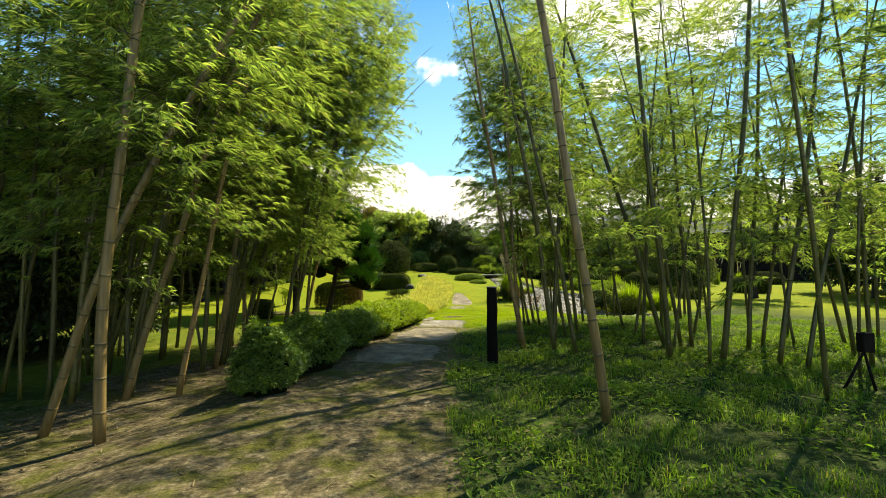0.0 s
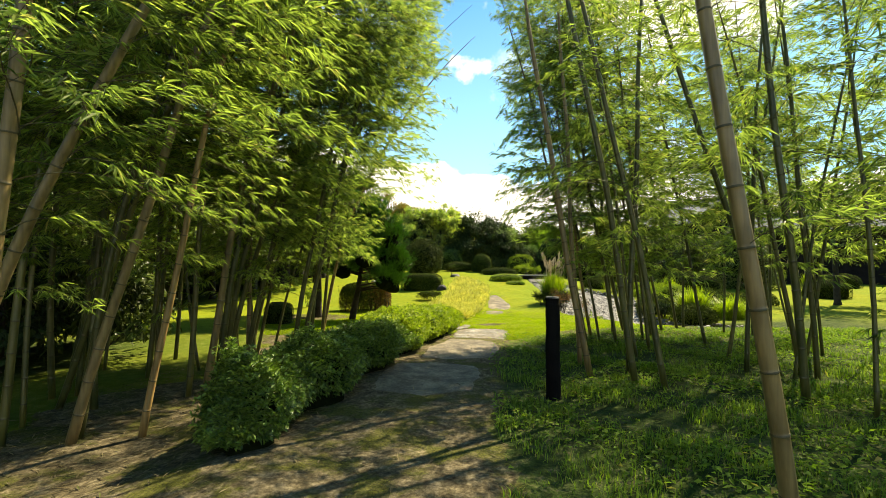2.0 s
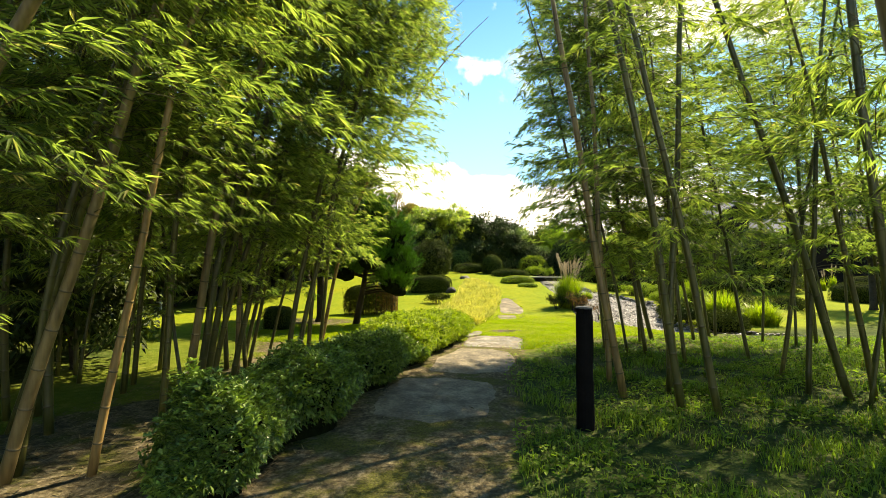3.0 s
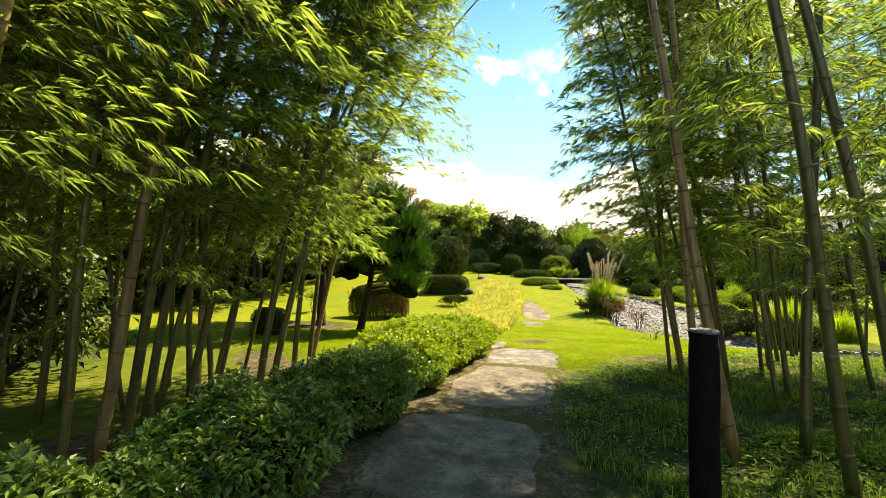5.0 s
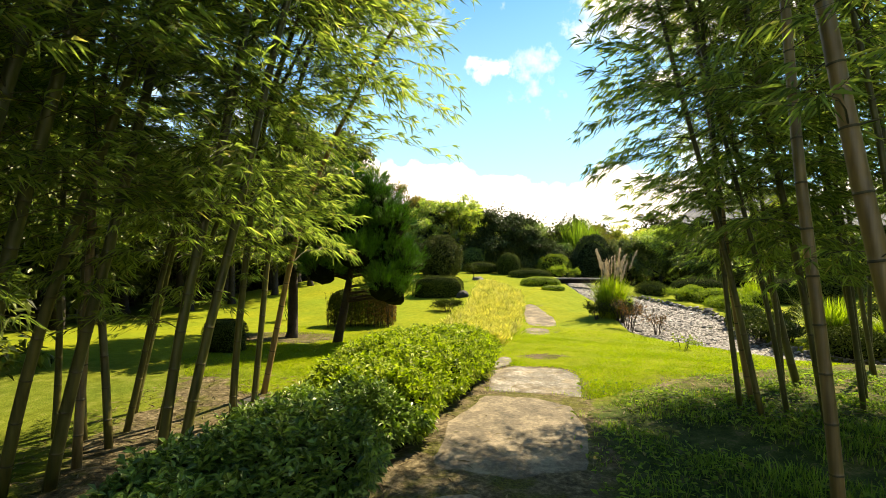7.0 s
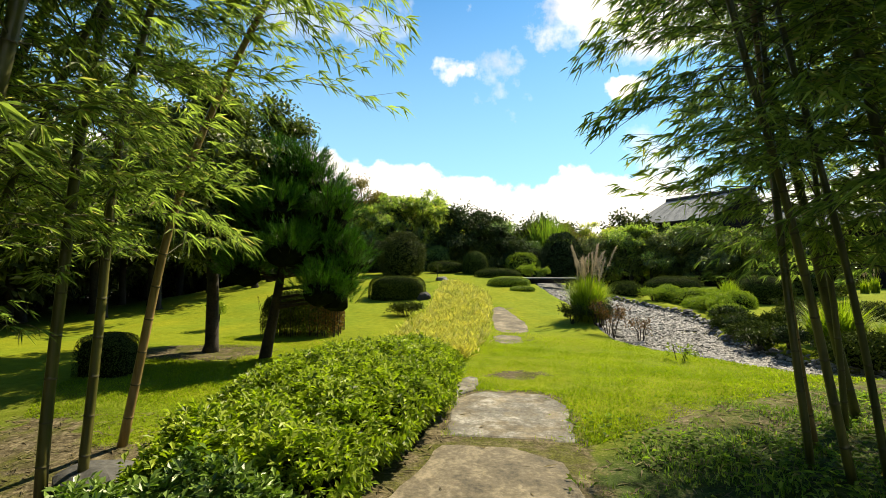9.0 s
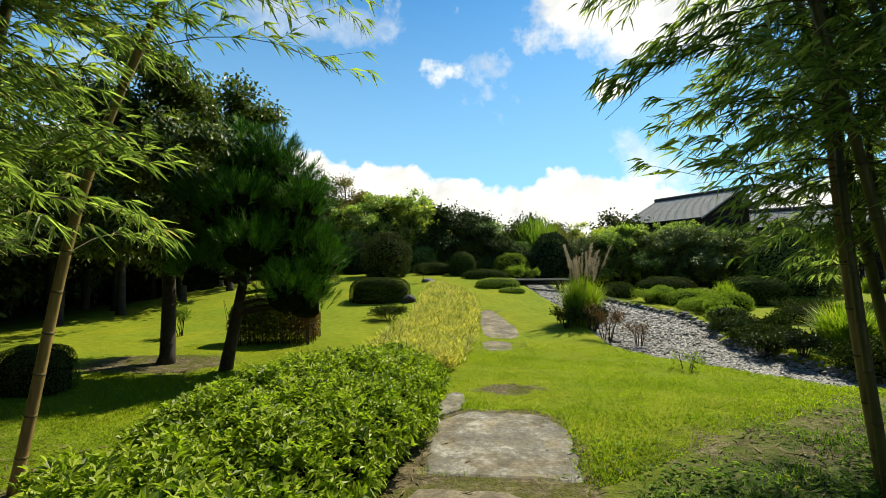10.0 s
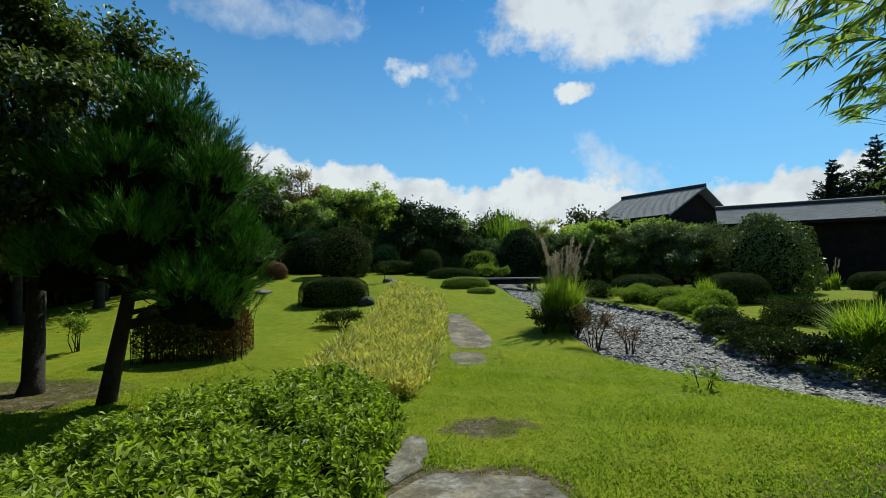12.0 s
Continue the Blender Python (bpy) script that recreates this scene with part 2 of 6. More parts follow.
MAT = {
    "ground": ground_material(),
    "slab": slab_material("worn_slab", 0.05, (0.72, 0.72, 0.70)),
    "path_slab": slab_material("dusty_stepping_stone", 0.15, (1.0, 0.84, 0.64)),
    "buried_slab": slab_material("soil_covered_slab", 0.24, (0.85, 0.68, 0.48)),
    "pebble": pebble_material(),
    "culm_green": culm_material("green_cane", (0.026, 0.032, 0.007), (0.11, 0.108, 0.028)),
    "culm_tan": culm_material("tan_cane", (0.10, 0.069, 0.027), (0.30, 0.21, 0.09)),
    "culm_ring": plain_material("cane_node", (0.035, 0.032, 0.015), (0.10, 0.085, 0.042), 20, 0.7, 0.2),
    "twig": plain_material("twig_bark", (0.03, 0.03, 0.012), (0.084, 0.072, 0.03), 12, 0.75, 0.3),
    "bamboo_leaf": leaf_material("bamboo_leaf", (0.058, 0.094, 0.03), (0.265, 0.335, 0.105), (0.36, 0.32, 0.15), 0.66, 0.42, 1.4, False, 0.22, (1.42, 1.6, 0.85)),
    "hedge_leaf": leaf_material("azalea_leaf", (0.035, 0.075, 0.009), (0.33, 0.41, 0.05), None, 0.42, 0.42, 3.0),
    "glossy_leaf": leaf_material("glossy_leaf", (0.024, 0.06, 0.013), (0.18, 0.275, 0.058), None, 0.25, 0.33, 3.0, False, 0.3),
    "clipped_leaf": leaf_material("clipped_leaf", (0.022, 0.036, 0.009), (0.085, 0.112, 0.022), None, 0.05, 0.75, 2.0, False, 0.03),
    "light_leaf": leaf_material("light_leaf", (0.09, 0.14, 0.02), (0.24, 0.31, 0.05), None, 0.35, 0.5, 2.0, False, 0.1),
    "belt_leaf": leaf_material("belt_tree_leaf", (0.045, 0.066, 0.02), (0.38, 0.44, 0.14), (0.40, 0.30, 0.13), 0.55, 0.36, 0.9, True, 0.5),
    "garden_leaf": leaf_material("garden_tree_leaf", (0.015, 0.028, 0.009), (0.16, 0.20, 0.06), None, 0.25, 0.4, 0.9, False, 0.3),
    "bush_leaf": leaf_material("bush_leaf", (0.016, 0.028, 0.007), (0.17, 0.21, 0.05), None, 0.15, 0.4, 1.2, False, 0.4),
    "dark_leaf": leaf_material("dark_evergreen_leaf", (0.009, 0.016, 0.007), (0.07, 0.096, 0.033), None, 0.1, 0.6, 1.5, True, 0.1),
    "conifer_leaf": leaf_material("conifer_leaf", (0.0048, 0.0108, 0.0072), (0.018, 0.033, 0.021), None, 0.1, 0.5, 1.5),
    "red_leaf": leaf_material("red_leaf", (0.05, 0.036, 0.015), (0.20, 0.09, 0.04), (0.065, 0.0845, 0.0195), 0.3, 0.5, 2.5),
    "autumn_leaf": leaf_material("turning_leaf", (0.08, 0.08, 0.024), (0.192, 0.152, 0.044), (0.24, 0.112, 0.04), 0.35, 0.5, 0.6),
    "needle": leaf_material("pine_needle", (0.005, 0.018, 0.004), (0.10, 0.26, 0.03), None, 0.06, 0.42, 2.0),
    "sasa": leaf_material("pale_dwarf_bamboo", (0.36, 0.33, 0.10), (0.70, 0.635, 0.28), (0.22, 0.25, 0.05), 0.25, 0.5, 2.2),
    "reed": leaf_material("reed_blade", (0.10, 0.16, 0.016), (0.30, 0.37, 0.05), (0.30, 0.27, 0.10), 0.5, 0.45, 3.0),
    "plume": leaf_material("seed_plume", (0.30, 0.255, 0.215), (0.52, 0.46, 0.40), None, 0.3, 0.8, 3.0, False, 0.18, (1.0, 0.95, 0.85)),
    "lawn_blade": leaf_material("lawn_blade", (0.125, 0.17, 0.014), (0.20, 0.255, 0.024), (0.28, 0.26, 0.07), 0.6, 0.7, 0.8, False, 0.03, (1.6, 1.85, 0.65)),
    "shade_grass": leaf_material("shade_grass", (0.06, 0.115, 0.02), (0.19, 0.28, 0.055), (0.24, 0.21, 0.10), 0.5, 0.6, 1.6, False, 0.08),
    "litter": leaf_material("fallen_leaf", (0.055, 0.044, 0.0248), (0.176, 0.143, 0.088), (0.066, 0.077, 0.022), 0.15, 0.8, 2.0),
    # near-black fill: the shade inside dense foliage, painted as a solid's colour
    "core": plain_material("dark_shaded_inside", (0.004, 0.006, 0.002), (0.011, 0.015, 0.005), 14, 1.0, 0.8, 60, 0.0, 0.02, 0.02),
    "bark": plain_material("fissured_bark", (0.0108, 0.0084, 0.0066), (0.051, 0.042, 0.033), 5, 0.95, 1.0, 30, 0.0, 0.03),
    "pine_bark": plain_material("pine_bark", (0.0138, 0.0094, 0.0066), (0.0468, 0.033, 0.0248), 6, 0.95, 1.0, 26, 0.0, 0.04),
    "post": plain_material("blackened_wood", (0.0024, 0.0024, 0.0024), (0.0084, 0.0078, 0.0072), 6, 0.9, 0.5, 40, 0.0, 0.02, 0.1),
    "post_top": plain_material("greyed_end_grain", (0.042, 0.0434, 0.0455), (0.119, 0.1225, 0.126), 12, 0.6, 0.4, 50),
    "stone": plain_material("weathered_stone", (0.07, 0.07, 0.0665), (0.224, 0.217, 0.203), 4, 0.9, 0.7, 30),
    "bank_stone": plain_material("dark_bank_stone", (0.025, 0.026, 0.026), (0.10, 0.10, 0.095), 5, 0.85, 0.7, 30),
    "roof": plain_material("grey_roof_tile", (0.15, 0.1625, 0.1725), (0.21, 0.2225, 0.2325), 1.4, 0.9, 0.3, 12, 0.0, 0.02, 0.15),
    "ridge": plain_material("dark_ridge_tile", (0.012, 0.013, 0.014), (0.035, 0.037, 0.04), 3, 0.8, 0.3),
    "dark_wood": plain_material("dark_stained_boards", (0.006, 0.005, 0.0045), (0.02, 0.016, 0.014), 3, 0.9, 0.4, 25, 0.0, 0.02, 0.1),
    "white_paint": plain_material("worn_white_paint", (0.3, 0.3, 0.288), (0.45, 0.45, 0.438), 8, 0.6, 0.2),
    "plank": plain_material("silvered_plank", (0.084, 0.084, 0.078), (0.252, 0.252, 0.24), 5, 0.85, 0.5, 40),
}

# ---- mesh helpers ----
rng = np.random.default_rng(7)


def mesh_from(name, verts, faces, mats, smooth=False, picks=None):
    """A mesh from arrays: verts (n, 3) and faces (m, 3 or 4)."""
    verts, faces = np.asarray(verts, np.float32), np.asarray(faces, np.int32)
    data = bpy.data.meshes.new(name)
    k = faces.shape[1]
    data.vertices.add(len(verts))
    data.vertices.foreach_set("co", verts.ravel())
    data.loops.add(faces.size)
    data.loops.foreach_set("vertex_index", faces.ravel())
    data.polygons.add(len(faces))
    data.polygons.foreach_set("loop_start", np.arange(0, faces.size, k, dtype=np.int32))
    data.polygons.foreach_set("loop_total", np.full(len(faces), k, np.int32))
    for mat in mats if isinstance(mats, (list, tuple)) else [mats]:
        data.materials.append(mat)
    if picks is not None:
        data.polygons.foreach_set("material_index", np.asarray(picks, np.int32))
    data.update(calc_edges=True)
    data.polygons.foreach_set("use_smooth", np.full(len(faces), smooth))
    return data


def empty_thing(name, at, label, category, group="", turn=0.0):
    ob = new(name)
    ob.empty_display_size = 0.1
    ob.location, ob.rotation_euler = at, (0, 0, turn)
    return tagged(ob, label, category, group)


def part(name, data, mat, parent, label=""):
    """Links a bmesh or mesh as one object under a thing or under a part."""
    if isinstance(data, bmesh.types.BMesh):
        data.normal_update()
        mesh = bpy.data.meshes.new(name)
        data.to_mesh(mesh)
        data.free()
        mesh.materials.append(mat)
        data = mesh
    ob = new(name, data)
    ob.parent = parent
    return tagged(ob, label)


def join_arrays(pieces):
    verts, faces, base = [], [], 0
    for v, f in pieces:
        verts.append(v)
        faces.append(np.asarray(f) + base)
        base += len(v)
    return np.concatenate(verts), np.concatenate(faces)


def unit(v):
    return v / np.maximum(np.linalg.norm(v, axis=-1, keepdims=True), 1e-9)


def leaves(place, along, normal, length, width, droop=0.15, fold=0.2, belly=0.4):
    """Folded leaf blades, two triangles each."""
    place, along = np.asarray(place, float), unit(np.asarray(along, float))
    side = unit(np.cross(along, normal))
    up = np.cross(side, along)
    length, width = np.broadcast_to(length, len(place))[:, None], np.broadcast_to(width, len(place))[:, None]
    middle = place + along * length * belly + up * width * fold
    tip = place + along * length - np.array([0, 0, 1.0]) * length * droop
    verts = np.stack([place, middle - side * width / 2, tip, middle + side * width / 2], 1).reshape(-1, 3)
    base = np.arange(len(place))[:, None] * 4
    faces = np.stack([base + [0, 1, 2], base + [0, 2, 3]], 1).reshape(-1, 3)
    return verts, faces


def blades(place, height, width, lean=0.5, curve=0.3, turn=None):
    """Grass blades: a bent blade of three triangles each."""
    n = len(place)
    turn = rng.uniform(0, 2 * np.pi, n) if turn is None else turn
    out = np.stack([np.cos(turn), np.sin(turn), np.zeros(n)], 1)
    side = np.stack([-out[:, 1], out[:, 0], np.zeros(n)], 1)
    height, width = np.broadcast_to(height, n)[:, None], np.broadcast_to(width, n)[:, None]
    tilt = rng.uniform(0.1, 1, n)[:, None] * (lean if np.isscalar(lean) else lean[:, None])
    z = np.array([0, 0, 1.0])
    mid = place + z * height * 0.55 + out * height * tilt * 0.4
    tip = place + z * height * (1 - curve * tilt) + out * height * tilt * (1 + curve)
    verts = np.stack([place - side * width / 2, place + side * width / 2, mid + side * width * 0.4, mid - side * width * 0.4, tip], 1).reshape(-1, 3)
    base = np.arange(n)[:, None] * 5
    faces = np.stack([base + [0, 1, 2], base + [0, 2, 3], base + [3, 2, 4]], 1).reshape(-1, 3)
    return verts, faces


def tube(points, radii, sides=8, close=True):
    """A tapered tube along points, as triangles."""
    points, radii = np.asarray(points, float), np.broadcast_to(radii, len(points))
    ways = unit(np.gradient(points, axis=0))
    ref = np.array([0.3, 0.9, 0.2]) if abs(ways[:, 2]).mean() > 0.6 else np.array([0, 0, 1.0])
    a = unit(np.cross(ways, ref))
    b = np.cross(ways, a)
    ang = np.arange(sides) * 2 * np.pi / sides
    ring = a[:, None] * np.cos(ang)[None, :, None] + b[:, None] * np.sin(ang)[None, :, None]
    verts = (points[:, None] + ring * radii[:, None, None]).reshape(-1, 3)
    faces = []
    for i in range(len(points) - 1):
        for j in range(sides):
            p, q = i * sides + j, i * sides + (j + 1) % sides
            faces += [(p, p + sides, q), (q, p + sides, q + sides)]
    if close:
        top = (len(points) - 1) * sides
        faces += [(top, top + j + 1, top + j) for j in range(1, sides - 1)]
        faces += [(0, j, j + 1) for j in range(1, sides - 1)]
    return verts, np.array(faces)


def box_piece(size, bevel=0.01):
    bm = bmesh.new()
    bmesh.ops.create_cube(bm, size=1.0)
    bmesh.ops.scale(bm, vec=size, verts=bm.verts)
    if bevel:
        bmesh.ops.bevel(bm, geom=bm.edges[:], offset=bevel, segments=1, affect="EDGES")
    return bm


def S(a, b, v):
    u = np.clip((np.asarray(v, float) - a) / (b - a), 0, 1)
    return u * u * (3 - 2 * u)


def wave(x, y, scale, seed=0.0):
    """Soft uneven ground, a few centimetres."""
    return (np.sin(x * scale + 1.3 + seed) * np.cos(y * scale * 1.27 + 0.7 * seed) + 0.6 * np.sin(x * scale * 2.3 + y * scale * 1.9 + seed)
            + 0.4 * np.cos(y * scale * 4.1 - x * scale * 3.2 + seed))


# ---- the lie of the land ----
def bed_left(y):
    return np.interp(y, [12.5, 13.6, 14.7, 15.6, 16.6, 18.0, 20.5, 23.0, 25.0, 28.0, 33.0], [6.5, 4.3, 3.45, 3.0, 2.65, 2.75, 3.0, 2.75, 2.5, 2.6, 3.0])


def bed_right(y):
    return np.interp(y, [12.5, 13.6, 14.5, 15.2, 16.2, 17.9, 19.5, 21.5, 23.0, 25.0, 28.0, 33.0], [8.3, 6.4, 5.45, 5.2, 5.1, 5.35, 5.95, 6.2, 5.7, 4.5, 3.8, 4.0])


def in_bed(x, y):
    """1 in the dry stream, 0 outside, with soft banks."""
    x, y = np.asarray(x, float), np.asarray(y, float)
    return S(-0.12, 0.14, x - bed_left(y)) * S(-0.12, 0.14, bed_right(y) - x) * S(12.6, 13.4, y) * (1 - S(30, 32, y))


def height(x, y):
    x, y = np.asarray(x, float), np.asarray(y, float)
    h = 1.35 * S(15.5, 31, y) * (1 - 0.68 * S(-1, 10, x)) * S(-16, -7, x)
    h = h - 0.2 * S(1.6, 3.4, -x) * (1 - S(9, 13, y))
    h = h + 0.1 * S(0.8, 1.9, x) * (1 - S(11, 14, y))
    near = 1 - S(30, 60, np.hypot(x, y - 10))
    h = h + near * (0.012 * wave(x, y, 1.7) + 0.02 * wave(x, y, 0.45, 2.0)) * S(0.3, 1.0, np.abs(x + 0.3))
    return h - 0.2 * in_bed(x, y)


def path_left(y):
    return np.interp(y, [-4, 3.6, 4.6, 5.4, 7.2, 8.9, 10.2, 11.4, 12.3, 13], [-4.2, -3.3, -2.3, -1.85, -1.5, -1.3, -1.05, -0.66, -0.6, -0.5])


def path_right(y):
    return np.interp(y, [-4, 2, 5.4, 7, 8.5, 10.2, 11.4, 12.6, 13], [0.5, 0.2, 0.1, 0.2, 0.3, 0.45, 0.58, 0.62, 0.6])


def bare_mask(x, y):
    on_path = S(-0.2, 0.15, x - path_left(y)) * S(-0.45, 0.4, path_right(y) + 0.05 * wave(x, y, 2.2) - x) * (1 - S(12.2, 12.9, y))
    edge = x + 0.45 * wave(x, y, 0.6) + 0.2 * wave(x, y, 1.7)
    under_bamboo = S(-5.2, -4.2, edge) * (1 - S(-0.6, -0.2, x)) * (1 - S(10.6, 12.0, y + 0.3 * wave(x, y, 1.1)))
    worn_edge = 0.52 * S(0.4, 1.2, x) * (1 - S(4.2, 6.5, x)) * S(10.4, 11.4, y + 0.1 * x) * (1 - S(10.6, 11.7, y - 0.55 * x))
    spot = 0.8 * (1 - S(0.0, 0.6, np.hypot((x - 0.25) / 1.6, y - 13.35)))
    tree_foot = 0.75 * (1 - S(0.4, 1.3, np.hypot((x + 5.0) / 1.5, y - 15.0)))
    stones = 0.42 * (1 - S(0.75, 1.25, np.maximum(np.abs(x - 0.58 - 0.06 * np.sin(y * 2)) / 0.5, np.abs(y - 18.4) / 2.7)))
    return np.maximum.reduce([on_path, under_bamboo, worn_edge, spot, stones, tree_foot, in_bed(x, y)])


def rough_shade_mask(x, y):
    # rough grass, plus lawn darkened to stand in for shade by bamboo and wood
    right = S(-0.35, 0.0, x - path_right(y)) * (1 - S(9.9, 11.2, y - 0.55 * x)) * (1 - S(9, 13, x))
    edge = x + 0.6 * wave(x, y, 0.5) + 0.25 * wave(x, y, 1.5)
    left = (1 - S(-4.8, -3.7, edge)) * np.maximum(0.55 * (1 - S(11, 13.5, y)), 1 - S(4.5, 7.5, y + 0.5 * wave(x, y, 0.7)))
    shaded_woods = np.maximum((1 - S(-13, -10, x)) * 0.9, S(36, 42, y))
    shaded_woods = np.maximum(shaded_woods, (1 - S(-7.8, -5.6, edge)) * (1 - S(10.0, 12.5, y)))
    return np.maximum.reduce([right, left, shaded_woods])


def build_ground():
    def axis(lo, hi, fine, far):
        out = np.geomspace(fine, far, 26)[1:]
        return np.concatenate([lo - (out[::-1] - fine), np.arange(lo, hi, fine), hi + (out - fine)])
    xs, ys = axis(-9.0, 9.0, 0.12, 900.0), axis(-3.0, 30.0, 0.12, 900.0)
    gx, gy = np.meshgrid(xs, ys)
    verts = np.stack([gx, gy, height(gx, gy)], -1).reshape(-1, 3)
    w, h = len(xs), len(ys)
    i = (np.arange(h - 1)[:, None] * w + np.arange(w - 1)[None]).ravel()
    faces = np.stack([i, i + 1, i + w + 1, i + w], 1)
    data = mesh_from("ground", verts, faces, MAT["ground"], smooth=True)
    for name, mask in (("bare", bare_mask), ("rough_grass", rough_shade_mask)):
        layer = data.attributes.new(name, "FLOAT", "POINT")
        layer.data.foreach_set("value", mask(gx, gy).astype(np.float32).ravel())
    return tagged(new("ground", data), "mown green lawn with bare soil under the bamboo", "ground", kind="structure")


ground = build_ground()


def slab_mesh(outline, thick, seed, soft):
    """A flag of stone lying on the ground, with an uneven worn outline and rounded edge."""
    r = random.Random(seed)
    bm = bmesh.new()
    rim = []
    for _ in range(soft):
        outline = [(a[0] * (1 - g) + b[0] * g, a[1] * (1 - g) + b[1] * g) for a, b in zip(outline, outline[1:] + outline[:1]) for g in (0.25, 0.75)]
    for (x0, y0), (x1, y1) in zip(outline, outline[1:] + outline[:1]):
        long = math.hypot(x1 - x0, y1 - y0)
        steps = max(1, int(long / 0.12))
        for k in range(steps):
            f = k / steps
            rim.append((x0 + (x1 - x0) * f + r.uniform(-0.026, 0.026), y0 + (y1 - y0) * f + r.uniform(-0.026, 0.026)))
    cx, cy = sum(p[0] for p in rim) / len(rim), sum(p[1] for p in rim) / len(rim)
    rings = []
    for size, rise in ((1.0, -0.06), (1.0, thick - 0.01), (0.97, thick), (0.66, thick + 0.003), (0.33, thick + 0.002)):
        ring = []
        for x, y in rim:
            px, py = cx + (x - cx) * size, cy + (y - cy) * size
            ring.append(bm.verts.new((px - cx, py - cy, float(height(px, py)) + rise)))
        rings.append(ring)
    for low, top in zip(rings, rings[1:]):
        for i in range(len(rim)):
            j = (i + 1) % len(rim)
            bm.faces.new((low[i], low[j], top[j], top[i]))
    bm.faces.new(rings[-1])
    bmesh.ops.recalc_face_normals(bm, faces=bm.faces)
    return bm, cx, cy


path = empty_thing("path", (0, 0, 0), "trodden earth garden path with worn stone flags", "path")
path["kind"] = "structure"
SLABS = [
    ([(-0.62, 11.0), (0.45, 10.9), (0.60, 11.9), (0.40, 12.35), (-0.28, 12.45), (-0.60, 12.05)], 0.009),
    ([(-0.62, 12.2), (-0.33, 12.5), (-0.28, 13.1), (-0.42, 13.2), (-0.56, 12.75)], 0.018),
    ([(-1.0, 8.75), (-0.4, 8.62), (0.16, 8.85), (0.30, 9.6), (0.26, 10.5), (-0.1, 10.75), (-0.66, 10.8), (-0.98, 9.8)], 0.003),
    ([(0.22, 17.35), (0.92, 17.2), (1.08, 18.4), (0.88, 19.6), (0.62, 20.9), (0.34, 20.6), (0.24, 18.8)], 0.004),
    ([(0.10, 16.1), (0.66, 16.05), (0.76, 16.95), (0.14, 17.1)], 0.004),
    ([(-1.3, 6.7), (-0.7, 6.5), (-0.15, 6.75), (-0.02, 7.7), (-0.12, 8.2), (-0.7, 8.4), (-1.22, 8.2), (-1.38, 7.4)], 0.004),
]
for n, (outline, thick) in enumerate(SLABS):
    bm, cx, cy = slab_mesh(outline, thick, n, 1 if n in (3, 4) else 0)
    slab = part("slab", bm, MAT["buried_slab" if n in (2, 5) else "path_slab" if n > 2 else "slab"], path)
    slab.location = (cx, cy, 0)


# ---- the dry stream ----
def pebble_shape(seed):
    r = np.random.default_rng(seed)
    bm = bmesh.new()
    bmesh.ops.create_icosphere(bm, subdivisions=1, radius=1.0)
    v = np.array([p.co[:] for p in bm.verts])
    f = np.array([[p.index for p in face.verts] for face in bm.faces])
    bm.free()
    v = v * r.uniform(0.8, 1.2, (len(v), 1)) * [1.2, 0.85, 0.6]
    keep = [face for face in f if v[face][:, 2].mean() > -0.28]
    return v, np.array(keep)


PEBBLES = [pebble_shape(s) for s in range(8)]


def scatter_bed(count):
    out = []
    while len(out) < count:
        y = 13.0 + 17.0 * rng.random() ** 1.6
        a, b = float(bed_left(y)), float(bed_right(y))
        out.append((rng.uniform(a - 0.05, b + 0.05), y))
    return np.array(out)


def build_stream():
    bed = empty_thing("stream_bed", (0, 0, 0), "dry stream bed of flat grey river pebbles", "stream bed")
    bed["kind"] = "structure"
    spots = scatter_bed(17000)
    near = np.argsort(np.hypot(spots[:, 0] - 3.6, spots[:, 1] - 14.6))
    datas = [mesh_from("pebble", v, f, MAT["pebble"]) for v, f in PEBBLES]
    for k in near[:300]:
        x, y = spots[k]
        ob = part("pebble", datas[int(rng.integers(8))], None, bed)
        s = rng.uniform(0.02, 0.05)
        ob.location, ob.scale = (x, y, float(height(x, y)) + 0.012), (s, s, s)
        ob.rotation_euler = (rng.normal(0, 0.2), rng.normal(0, 0.2), rng.uniform(0, 6.3))
    pieces = []
    for k in near[300:]:
        x, y = spots[k]
        v, f = PEBBLES[int(rng.integers(8))]
        s, a = rng.uniform(0.02, 0.05) * (1 + 0.35 * (y > 19)), rng.uniform(0, 6.3)
        turn = np.array([[math.cos(a), -math.sin(a), 0], [math.sin(a), math.cos(a), 0], [rng.normal(0, 0.2), rng.normal(0, 0.2), 1]])
        pieces.append((v @ turn.T * s + [x, y, float(height(x, y)) + 0.01], f))
    v, f = join_arrays(pieces)
    rest = part("pebbles", mesh_from("pebbles", v, f, MAT["pebble"]), None, bed)
    rest["kind"] = "stuff"


build_stream()

# ---- plants ----
def superellipsoid(rx, ry, rz, power, n, foot=-0.35):
    """Points and normals spread over a clipped, flat-footed form."""
    d = unit(rng.normal(size=(n, 3)))
    d[:, 2] = np.where(d[:, 2] < foot, -d[:, 2], d[:, 2])
    k = (np.abs(d) ** power).sum(1) ** (-1 / power)
    p = d * k[:, None]
    normal = unit(np.sign(p) * np.abs(p) ** (power - 1) / [rx, ry, rz])
    return p * [rx, ry, rz], normal


